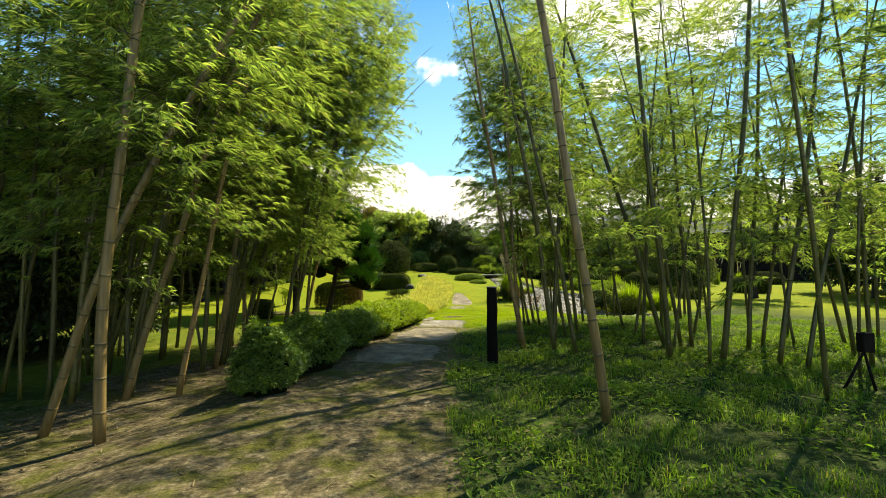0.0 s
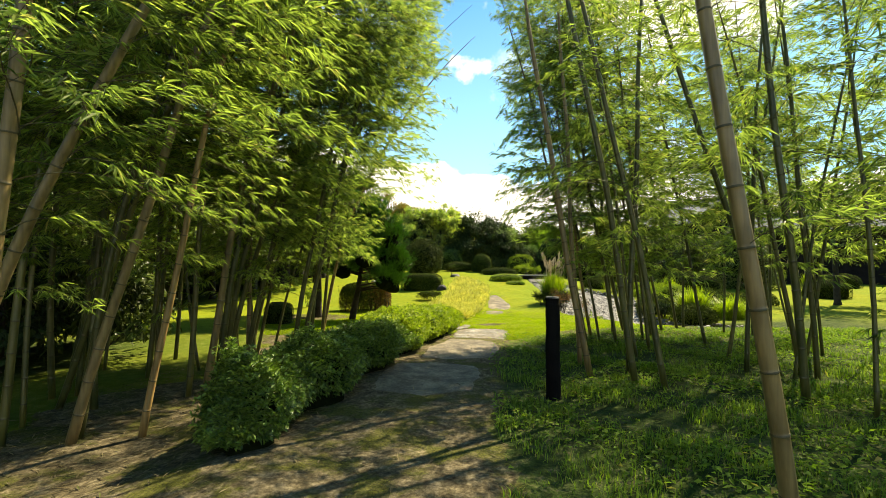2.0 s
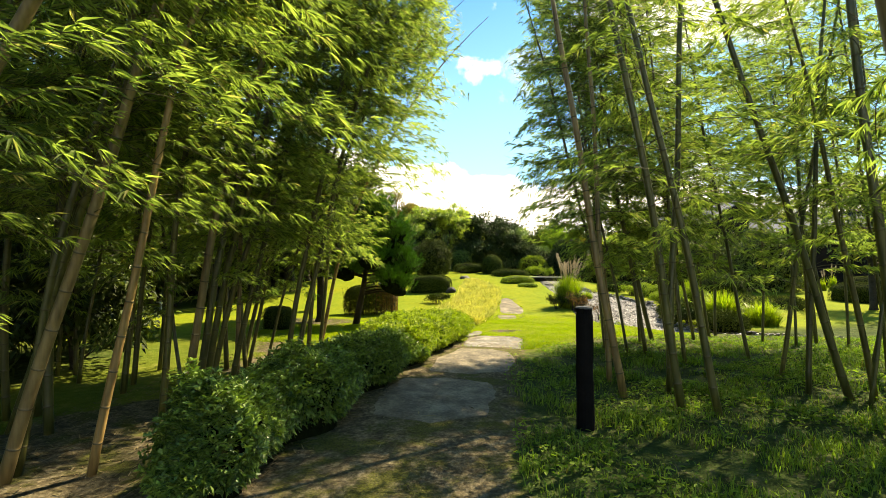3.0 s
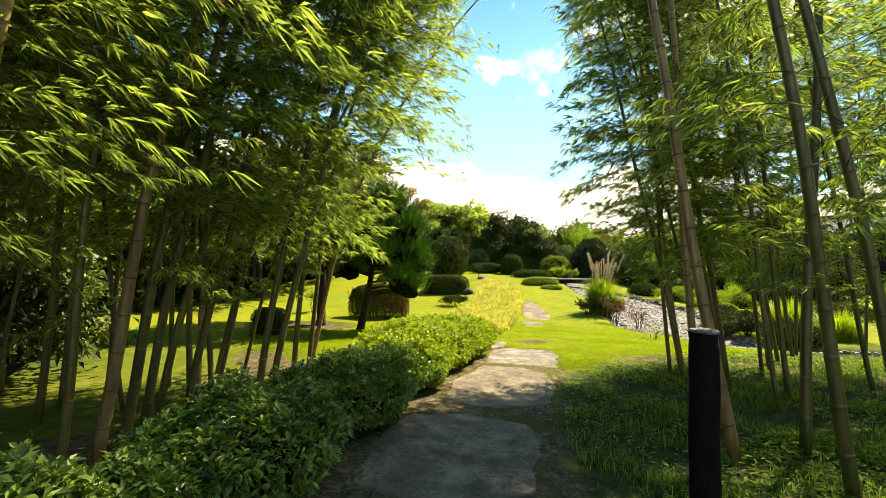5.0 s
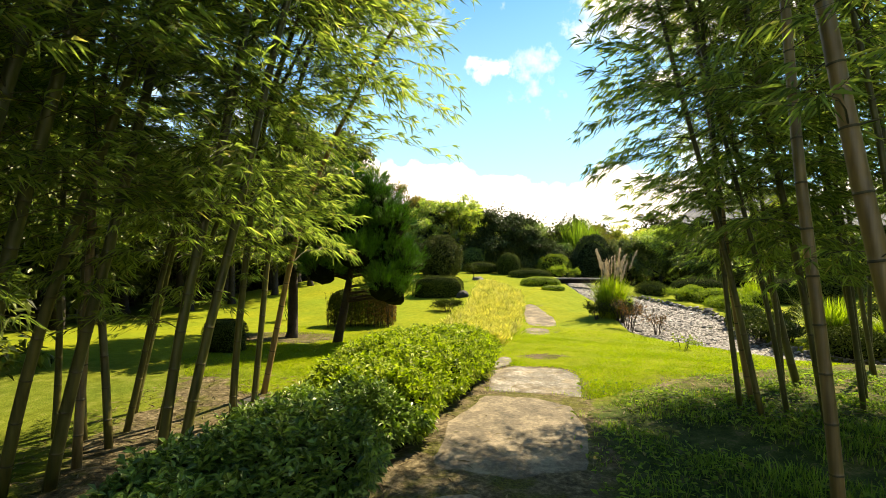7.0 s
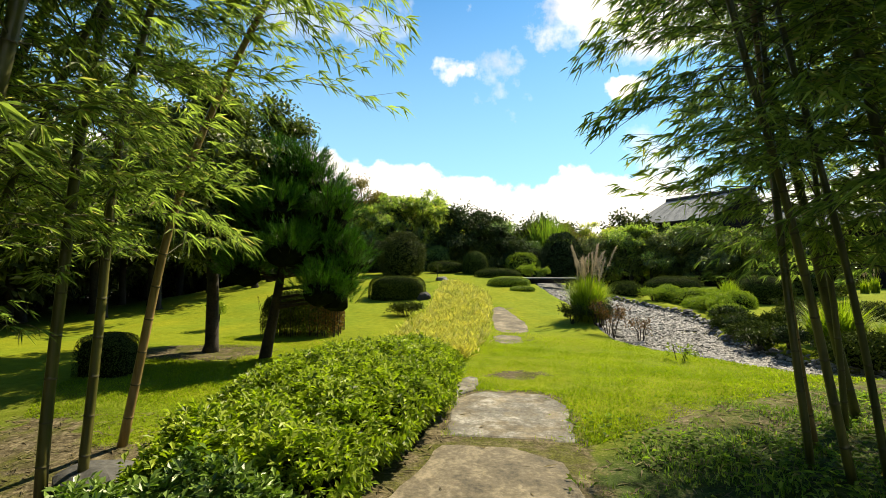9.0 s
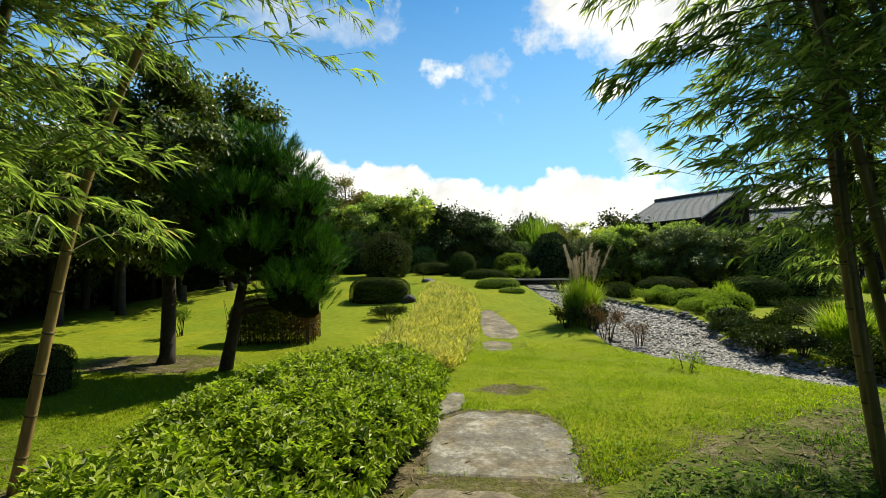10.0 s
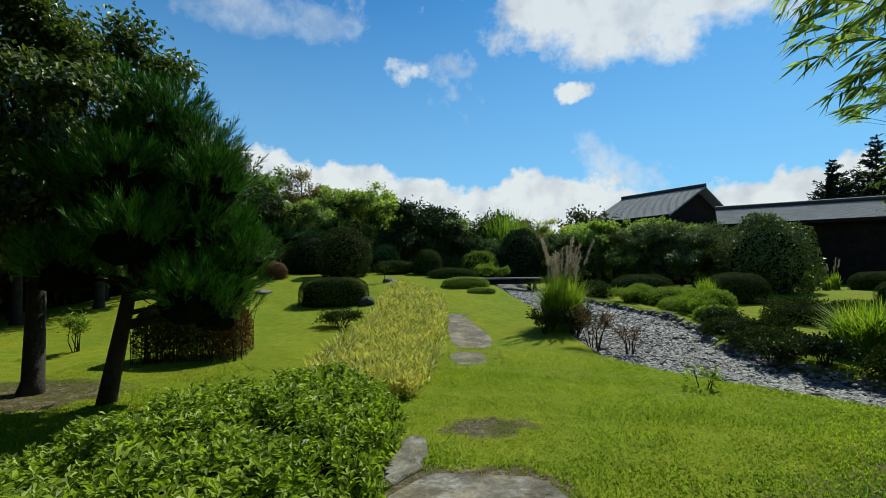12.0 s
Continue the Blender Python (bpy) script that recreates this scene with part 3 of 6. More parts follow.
def core_mesh(rx, ry, rz, power, shrink):
    bm = bmesh.new()
    bmesh.ops.create_icosphere(bm, subdivisions=3, radius=1.0)
    for v in bm.verts:
        d = v.co.normalized()
        k = sum(abs(c) ** power for c in d) ** (-1 / power)
        s = shrink * (0.97 + 0.05 * noise.noise(d * 2.5))
        v.co = Vector((d.x * k * rx * s, d.y * k * ry * s, d.z * k * rz * s))
    return bm


def clipped_shrub(name, at, rx, ry, high, leaf, label, category="shrub", power=2.6, size=0.05, count=3500, ragged=0.04, group="", turn=0.0, lift=0.0):
    """A shrub clipped into a rounded form: leafy skin over a near-black solid standing for its shaded inside, on a
    short stem.
    """
    x, y = at
    thing = empty_thing(name, (x, y, float(height(x, y)) - 0.02), label, category, group, turn)
    rz = high / 1.35
    mid = high - rz + lift
    tight = ragged < 0.05
    count = int(count * (3.2 if tight else 1.7))
    size = size * (0.72 if tight else 1.0)
    p, normal = superellipsoid(rx, ry, rz, power, count, -0.9 if lift > 0.05 else -0.35)
    bulge = np.array([noise.noise(Vector(q * 2.2) + Vector((x, y, 0))) for q in p / max(rx, 0.3)])
    p = p * (1 + (min(0.09, ragged * 1.2) + 0.5 * max(0, ragged - 0.1)) * bulge[:, None]) - normal * np.abs(rng.normal(0, ragged, count))[:, None] + normal * ragged * 0.5
    lie = unit(np.cross(normal, rng.normal(size=(count, 3))))
    along = lie + normal * rng.uniform(-0.1, 0.4, (count, 1)) if tight else normal * 0.3 + rng.normal(0, 0.7, (count, 3))
    v, f = leaves(p + [0, 0, mid], along, normal + rng.normal(0, 0.16 if tight else 0.3, (count, 3)), rng.uniform(0.7, 1.3, count) * size, rng.uniform(0.35, 0.5, count) * size)
    part("foliage", mesh_from("foliage", v, f, leaf), None, thing)
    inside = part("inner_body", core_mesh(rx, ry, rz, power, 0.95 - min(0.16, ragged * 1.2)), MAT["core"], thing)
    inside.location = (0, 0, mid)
    low = mid - rz * 0.5
    for a in (0.3, 2.3, 4.4):
        v, f = tube([(0.25 * rx * math.cos(a), 0.25 * ry * math.sin(a), -0.08), (0.3 * rx * math.cos(a), 0.3 * ry * math.sin(a), max(low, 0.05))], [0.025, 0.018], 6)
        part("stem", mesh_from("stem", v, f, MAT["bark"], True), None, thing)
    return thing


def loose_shrub(name, at, radius, high, leaf, label, category="shrub", size=0.07, count=1500, bark="bark", group="", narrow=0.4, stems=7):
    """A shrub that grows freely: many stems fanned out of the ground, leaves towards their ends."""
    x, y = at
    thing = empty_thing(name, (x, y, float(height(x, y)) - 0.02), label, category, group)
    tubes, spots = [], []
    for k in range(stems):
        a, out = rng.uniform(0, 6.3), radius * rng.uniform(0.3, 0.95)
        tip = np.array([out * math.cos(a), out * math.sin(a), high * rng.uniform(0.7, 1.0)])
        mid = tip * [0.4, 0.4, 0.55] + rng.normal(0, 0.04, 3)
        tubes.append(tube([(0.05 * math.cos(a), 0.05 * math.sin(a), -0.05), mid, tip], [0.010, 0.007, 0.003], 5))
        for _ in range(5):
            f = rng.uniform(0.35, 0.9)
            start = mid * (1 - f) + tip * f
            end = start + rng.normal(0, 0.22, 3) * [radius, radius, high * 0.6] + [0, 0, 0.05]
            tubes.append(tube([start, end], [0.005, 0.002], 4, False))
            spots += [start * (1 - g) + end * g for g in rng.uniform(0.2, 1, 12)]
    v, f = join_arrays(tubes)
    part("woody_base", mesh_from("woody_base", v, f, MAT[bark], True), None, thing)
    spots = np.array(spots)[rng.integers(len(spots), size=count)] + rng.normal(0, 0.05, (count, 3)) * [1, 1, 0.8]
    spots = spots[spots[:, 2] > 0.03]
    m = len(spots)
    v, f = leaves(spots, rng.normal(0, 0.8, (m, 3)) + unit(spots) * 0.8, rng.normal(0, 0.4, (m, 3)) + [0, 0, 1], rng.uniform(0.6, 1.3, m) * size, rng.uniform(0.8, 1.1, m) * size * narrow)
    part("foliage", mesh_from("foliage", v, f, leaf), None, thing)
    return thing


def grass_clump(name, at, radius, high, count, label, mat="reed", plumes=0, group="", lean=0.55, width=0.014, foot_share=0.45):
    """A tussock of arching blades, with seed plumes standing over it where there are any."""
    x, y = at
    thing = empty_thing(name, (x, y, float(height(x, y)) - 0.02), label, "ornamental grass", group)
    a, r = rng.uniform(0, 6.3, count), radius * foot_share * np.sqrt(rng.random(count))
    foot = np.stack([r * np.cos(a), r * np.sin(a), np.zeros(count)], 1)
    tilt = lean * (0.25 + 1.1 * r / (radius * foot_share) * rng.uniform(0.5, 1.2, count))
    v, f = blades(foot, high * rng.uniform(0.2, 1.0, count) ** 0.7 * (1 - 0.7 * (r / (radius * foot_share)) ** 2 * rng.random(count)), width * rng.uniform(0.7, 1.3, count), tilt, 0.45, a + rng.normal(0, 1.1, count))
    part("tussock", mesh_from("tussock", v, f, MAT[mat]), None, thing)
    for _ in range(plumes):
        a, b, tilt = rng.uniform(0, 6.3), rng.uniform(0, 6.3), rng.uniform(0.02, 0.26)
        foot = np.array([math.cos(b), math.sin(b), 0]) * radius * rng.uniform(0.05, 0.5)
        tall = high * rng.uniform(1.0, 1.38)
        s = np.linspace(0, 1, 7)
        line = foot + np.stack([math.cos(a) * tilt * tall * s ** 2.2, math.sin(a) * tilt * tall * s ** 2.2, tall * s], 1)
        pieces = [tube(line, np.linspace(0.004, 0.001, 7), 4, False)]
        k = 150
        t = rng.uniform(0.72, 1.0, k)
        at_plume = np.stack([np.interp(t, s, line[:, c]) for c in range(3)], 1)
        way = unit(line[-1] - line[-2])
        pieces.append(leaves(at_plume, rng.normal(0, 0.3, (k, 3)) + way, rng.normal(size=(k, 3)), rng.uniform(0.05, 0.11, k), 0.012, 0.15))
        v, f = join_arrays(pieces)
        part("plume", mesh_from("plume", v, f, MAT["plume"]), None, thing)
    return thing


def grow_tree(high, spread, trunk, bare, seed, limbs=9, lean=(0, 0)):
    """Limbs of a broadleaf tree: tubes, and the places where twigs carry leaves."""
    r = np.random.default_rng(seed)
    top = np.array([lean[0], lean[1], high * 0.86])
    line = np.array([[0, 0, -0.1], [0.03, 0.02, high * 0.03], *(top * f + r.normal(0, 0.03 * high * 0.3, 3) * [1, 1, 0] for f in (0.25, 0.45, 0.65, 0.85)), top])
    width = np.interp(np.linspace(0, 1, len(line)), [0, 0.08, 0.5, 1], [trunk * 1.35, trunk, trunk * 0.62, trunk * 0.12])
    tubes, spots = [tube(line, width, 9)], []
    for k in range(limbs):
        f = bare + (0.96 - bare) * (k + r.uniform(0, 0.8)) / limbs
        start = np.array([np.interp(f * 0.86 * high, line[:, 2], line[:, c]) for c in range(3)])
        a = k * 2.4 + r.uniform(-0.5, 0.5)
        reach = spread * (1 - 0.6 * max(0, (f - 0.45) / 0.55)) * r.uniform(0.75, 1.1)
        end = start + np.array([math.cos(a) * reach, math.sin(a) * reach, reach * r.uniform(0.2, 0.75)])
        mid = (start + end) / 2 + r.normal(0, 0.08, 3) * reach + [0, 0, 0.1 * reach]
        thick = trunk * 0.45 * (1 - 0.6 * f)
        tubes.append(tube([start, mid, end], [thick, thick * 0.6, thick * 0.2], 6, False))
        for _ in range(7):
            g = r.uniform(0.3, 1.0)
            s = (start * (1 - g) ** 2 + 2 * g * (1 - g) * mid + g * g * end)
            e = s + r.normal(0, 0.34, 3) * reach * [1, 1, 0.6] + [0, 0, 0.12 * reach]
            tubes.append(tube([s, (s + e) / 2 + r.normal(0, 0.04, 3), e], [thick * 0.3, thick * 0.2, thick * 0.07], 4, False))
            for h in np.linspace(0.35, 1, 4):
                spots.append(s * (1 - h) + e * h)
    return tubes, np.array(spots)


def tree_meshes(high, spread, trunk, bare, seed, count, size, leaf, limbs=9, clump=0.22, bark="bark", narrow=0.5, lean=(0, 0), thin=1):
    tubes, spots = grow_tree(high, spread, trunk, bare, seed, limbs, lean)
    r = np.random.default_rng(seed + 50)
    v, f = join_arrays(tubes)
    wood = mesh_from("trunk", v, f, MAT[bark], True)
    spots = spots[::thin]
    at = spots[r.integers(len(spots), size=count)] + r.normal(0, clump, (count, 3)) * [1, 1, 0.7]
    centre = spots.mean(0)
    out = unit(at - centre)
    v, f = leaves(at, out * 0.6 + r.normal(0, 0.7, (count, 3)) - [0, 0, 0.2], r.normal(0, 0.5, (count, 3)) + [0, 0, 1] + out * 0.4, r.uniform(0.7, 1.3, count) * size, r.uniform(0.8, 1.1, count) * size * narrow)
    crown = mesh_from("crown", v, f, MAT[leaf])
    return wood, crown


def tree(name, at, meshes, label, group="", turn=0.0, scale=1.0):
    x, y = at
    thing = empty_thing(name, (x, y, float(height(x, y)) - 0.03), label, "tree", group, turn)
    thing.scale = (scale, scale, scale)
    part("trunk", meshes[0], None, thing)
    part("crown", meshes[1], None, thing)
    return thing


# ---- bamboo ----
def spray(seed, reach, fans):
    """One drooping branch of bamboo: twigs, and leaf blades in fans at their ends. The branch runs out along x."""
    r = np.random.default_rng(seed)
    s = np.linspace(0, 1, 7)
    line = np.stack([s * reach, 0.05 * reach * np.sin(s * 4 + seed), reach * (0.34 * s - 0.66 * s ** 2)], 1)
    twigs, ends, ways = [tube(line, np.linspace(0.004, 0.0012, 7), 4, False)], [], []
    for k in range(fans):
        f = 0.25 + 0.75 * (k + 0.5) / fans
        start = np.array([np.interp(f, s, line[:, c]) for c in range(3)])
        side = (1 if k % 2 else -1) * r.uniform(0.35, 1.0) * (1.15 - f)
        way = unit(np.array([0.8, side, r.uniform(-0.3, 0.15)]))
        for h in (0.5, 1.0):
            ends.append(start + way * reach * 0.3 * h * r.uniform(0.7, 1.1))
            ways.append(way)
        twigs.append(tube([start, ends[-1]], [0.0016, 0.0009], 3, False))
    ends, ways = np.array(ends), np.array(ways)
    m = 6
    at = np.repeat(ends, m, 0)
    way = np.repeat(ways, m, 0)
    n = len(at)
    swing = np.tile(np.linspace(-0.9, 0.9, m), len(ends)) + r.normal(0, 0.2, n)
    side = unit(np.cross(way, [0, 0, 1.0]))
    along = way * np.cos(swing)[:, None] + side * np.sin(swing)[:, None] + np.stack([np.zeros(n), np.zeros(n), r.uniform(-1.0, 0.05, n)], 1)
    v, f = leaves(at - way * r.uniform(0, 0.06, n)[:, None], along, r.normal(0, 0.35, (n, 3)) + [0, 0, 1], r.uniform(0.075, 0.14, n), r.uniform(0.009, 0.0145, n), 0.25, 0.12, 0.36)
    tv, tf = join_arrays(twigs)
    return tv, tf, v, f


SPRAYS = [spray(s, 0.75 + 0.1 * (s % 4), 7 + s % 3) for s in range(12)]


def corridor_free(p):
    """True where leaves may hang: clear of the way that people walk and of the gap of sky over it."""
    x, y, z = p[:, 0], p[:, 1], p[:, 2]
    left = np.interp(y, [-2, 3, 6, 9, 10.5, 12], [-1.15, -1.1, -0.85, -0.55, -0.7, -1.1])
    low = np.interp(y, [-2, 3, 6, 9, 12], [1.1, 1.0, 0.95, 0.95, 1.15])
    high = np.interp(y, [-2, 3, 6, 7.5, 9, 10.5, 12], [1.1, 1.0, 0.7, 0.35, 0.25, 0.35, 0.9])
    right = np.where(z > 1.9, high, low)
    ragged = np.where(z > 2.0, 0.2 * np.sin(z * 2.3 + y * 1.7) + 0.12 * np.sin(z * 5.1 - y * 3.3), 0)
    left, right = left - 0.05 + ragged, right + 0.05 + 0.8 * ragged
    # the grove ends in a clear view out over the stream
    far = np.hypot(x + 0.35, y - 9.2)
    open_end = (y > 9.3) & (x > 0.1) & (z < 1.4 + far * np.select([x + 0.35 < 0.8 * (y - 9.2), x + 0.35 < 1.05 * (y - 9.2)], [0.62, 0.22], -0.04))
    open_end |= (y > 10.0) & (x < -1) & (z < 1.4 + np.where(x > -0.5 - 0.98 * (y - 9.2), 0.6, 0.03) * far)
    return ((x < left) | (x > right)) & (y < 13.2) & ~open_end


def bamboo(base, lean, bend, high, radius, colour, seed, low=1.5, full=1.0, bushy=3, group="bamboo grove"):
    """One culm with its nodes, and the leafy branches above head height."""
    r = np.random.default_rng(seed)
    x, y = base
    radius = radius * (0.92 if x > 1 else 1.05)
    z = float(height(x, y)) - 0.03
    tone = {"culm_tan": "tan", "culm_green": "green"}[colour]
    size = "thick" if radius > 0.046 else "slender"
    thing = empty_thing("bamboo", (x, y, z), f"{size} {tone} bamboo culm with feathery drooping leaf sprays", "bamboo", group)
    node_gap = 0.2 + 2.2 * radius
    count = int(high / node_gap)
    hs = np.linspace(0, high, count + 1)
    f = hs / high
    line = np.stack([lean[0] * hs + bend[0] * f ** 2.6 + 0.015 * np.sin(hs * 2 + seed), lean[1] * hs + bend[1] * f ** 2.6 + 0.015 * np.cos(hs * 1.7 + seed),
                     hs - 0.1 * np.hypot(bend[0], bend[1]) * f ** 3], 1)
    width = radius * np.interp(f, [0, 0.1, 0.6, 1], [1.08, 1.0, 0.72, 0.12])
    # every node is a raised ring on the cane
    sides = 12 if radius > 0.04 else 8
    steps = np.concatenate([hs[k] + np.array([-0.02, -0.006, -0.002, 0.002, 0.006, 0.02]) for k in range(1, count)])
    steps = np.concatenate([[0], steps, [high]])
    points = np.stack([np.interp(steps, hs, line[:, c]) for c in range(3)], 1)
    swell = np.concatenate([[1], np.tile([1.0, 1.0, 1.07, 1.07, 1.0, 1.0], count - 1), [1]])
    v, q = tube(points, np.interp(steps, hs, width) * swell, sides)
    row = np.arange(len(q)) // (2 * sides)
    ring = (row % 6 > 1) & (row % 6 < 5) & (row < len(steps) - 1)
    part("culm", mesh_from("culm", v, q, [MAT[colour], MAT["culm_ring"]], True, ring.astype(int)), None, thing)
    twigs, foliage = [], []
    for k in range(1, count + 1):
        if hs[k] < low or r.random() > full:
            continue
        # extra sprays high out of view, added to shade the ground and leaves below
        roof = 2 if hs[k] > 4.3 and 1.2 < x < 6.0 and y < 6.3 else 3 if hs[k] > 4.6 and x < -2.5 and y > 6.0 else 1 if hs[k] > 4.6 and x > 2.2 and y > 9.3 else 0
        for b in range(bushy + roof if hs[k] > low + 0.8 else max(2, bushy // 2) if hs[k] > low + 0.3 else 1):
            a = k * 2.4 + b * 2.6 + r.uniform(-0.6, 0.6)
            scale = r.uniform(0.75, 1.25) * np.interp(f[k], [0, 0.5, 0.8, 1], [0.75, 1.1, 1.0, 0.6])
            tv, tf, lv, _ = SPRAYS[int(r.integers(12))]
            rise = r.uniform(-0.1, 0.55)
            c, s, cr, sr = math.cos(a), math.sin(a), math.cos(rise), math.sin(rise)
            turn = np.array([[c * cr, -s, -c * sr], [s * cr, c, -s * sr], [sr, 0, cr]])
            tv2 = tv @ turn.T * scale + line[k]
            lv2 = lv @ turn.T * scale + line[k]
            blade = lv2.reshape(-1, 4, 3)
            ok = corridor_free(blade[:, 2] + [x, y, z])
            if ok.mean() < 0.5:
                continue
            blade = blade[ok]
            base_i = np.arange(len(blade))[:, None] * 4
            foliage.append((blade.reshape(-1, 3), np.stack([base_i + [0, 1, 2], base_i + [0, 2, 3]], 1).reshape(-1, 3)))
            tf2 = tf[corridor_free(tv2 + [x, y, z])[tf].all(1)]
            twigs.append((tv2, tf2))
    if foliage:
        v, q = join_arrays(foliage)
        w, t = join_arrays(twigs)
        picks = np.concatenate([np.zeros(len(q)), np.ones(len(t))])
        v, q = join_arrays([(v, q), (w, t)])
        part("foliage", mesh_from("foliage", v, q, [MAT["bamboo_leaf"], MAT["twig"]], False, picks), None, thing)
    return thing


def conifer(name, at, high, spread, label, seed, needle=0.3, low=0.12, tiers=24):
    """A conifer: a straight mast, whorls of rising branches, needle sprays along each."""
    x, y = at
    r = np.random.default_rng(seed)
    thing = empty_thing(name, (x, y, float(height(x, y)) - 0.05), label, "tree")
    pieces, at_n, ways, sizes = [tube([(0, 0, -0.1), (0.03, 0, high * 0.5), (0, 0, high)], [high * 0.02, high * 0.013, 0.012], 8)], [], [], []
    for k in range(tiers):
        f = low + (1 - low) * (k + 0.5) / tiers
        for b in range(6):
            a = k * 1.1 + b * 1.05 + r.uniform(-0.3, 0.3)
            reach = spread * (1.03 - f) ** 0.9 * r.uniform(0.3, 1.2)
            start = np.array([0, 0, f * high])
            end = start + np.array([math.cos(a) * reach, math.sin(a) * reach, reach * r.uniform(0.0, 0.7)])
            pieces.append(tube([start, (start + end) / 2 + [0, 0, -0.05 * reach], end], [0.035, 0.02, 0.006], 5, False))
            m = 60
            g = r.uniform(0.15, 1.0, m)[:, None]
            at_n.append(start * (1 - g) + end * g + r.normal(0, 0.07 * reach, (m, 3)))
            ways.append(np.repeat(unit(end - start)[None], m, 0) + r.normal(0, 0.5, (m, 3)) + [0, 0, 0.35])
            sizes.append(np.full(m, 0.25 + 0.75 * min(1.0, 2.2 * (1 - f))))
    v, f = join_arrays(pieces)
    part("trunk", mesh_from("trunk", v, f, MAT["bark"], True), None, thing)
    at_n, ways, sizes = np.concatenate(at_n), np.concatenate(ways), np.concatenate(sizes)
    q = len(at_n)
    v, f = leaves(at_n, ways, r.normal(size=(q, 3)), r.uniform(0.6, 1.2, q) * needle * sizes, r.uniform(0.2, 0.32, q) * needle * sizes)
    part("needle_mass", mesh_from("needle_mass", v, f, MAT["conifer_leaf"]), None, thing)
    return thing

# ---- bamboo groves either side of the path ----
LEFT_FRONT = [  # x, y, lean, radius, tan
    (-3.82, 4.16, 0.30, 0.040, 1), (-3.03, 3.87, 0.03, 0.046, 1), (-3.81, 5.34, 0.27, 0.042, 1), (-3.28, 5.57, 0.15, 0.032, 1),
    (-4.92, 7.84, 0.05, 0.036, 0), (-3.72, 6.93, 0.02, 0.034, 0), (-3.85, 5.45, 0.13, 0.030, 0), (-4.09, 5.70, 0.20, 0.034, 0),
    (-4.46, 6.35, -0.04, 0.040, 0), (-4.49, 8.43, -0.22, 0.024, 0), (-4.48, 10.11, 0.16, 0.034, 0),
]
LEFT_BACK = [
    (-3.66, 7.20, 0.13, 0.045, 1), (-3.74, 7.55, 0.12, 0.043, 0), (-3.88, 7.95, 0.19, 0.040, 0), (-3.98, 8.28, 0.20, 0.037, 0),
    (-3.78, 8.48, 0.18, 0.039, 0), (-3.87, 8.80, -0.06, 0.033, 1), (-3.96, 9.20, -0.13, 0.032, 0), (-4.15, 9.59, 0.17, 0.028, 0),
    (-3.90, 9.70, 0.23, 0.022, 0), (-3.12, 8.72, 0.15, 0.037, 0), (-3.02, 8.85, 0.17, 0.036, 0), (-3.23, 9.96, 0.02, 0.034, 0),
    (-3.10, 10.12, 0.04, 0.030, 0), (-3.38, 10.85, 0.17, 0.034, 1),
]
RIGHT = [
    (1.44, 3.62, -0.13, 0.043, 1), (1.37, 7.50, -0.16, 0.045, 1), (1.89, 7.57, 0.06, 0.042, 0), (1.76, 6.86, -0.14, 0.042, 0),
    (2.06, 6.75, -0.17, 0.038, 0), (3.19, 6.18, -0.10, 0.042, 0), (4.09, 7.38, -0.05, 0.034, 0), (3.71, 5.89, 0.12, 0.042, 0),
    (4.84, 7.13, 0.10, 0.037, 0), (4.43, 5.84, 0.19, 0.036, 0), (3.72, 7.47, -0.30, 0.041, 0), (2.39, 9.84, -0.16, 0.034, 0),
    (4.51, 9.38, -0.02, 0.032, 0), (3.57, 8.46, 0.16, 0.029, 0), (1.81, 10.20, -0.05, 0.026, 0), (2.40, 8.84, -0.11, 0.027, 0),
    (3.83, 9.63, -0.17, 0.029, 0), (1.90, 9.92, -0.20, 0.028, 0),
]
RIGHT_END = [
    (2.12, 9.95, -0.17, 0.024, 0), (1.40, 8.25, -0.03, 0.037, 1), (2.75, 9.34, -0.05, 0.031, 0), (2.10, 10.56, -0.15, 0.032, 1),
    (2.94, 11.20, -0.23, 0.042, 0), (3.3, 10.7, -0.1, 0.03, 0), (3.0, 10.3, -0.12, 0.026, 0), (2.6, 10.9, -0.05, 0.026, 0), (3.7, 11.3, -0.15, 0.03, 0),
]


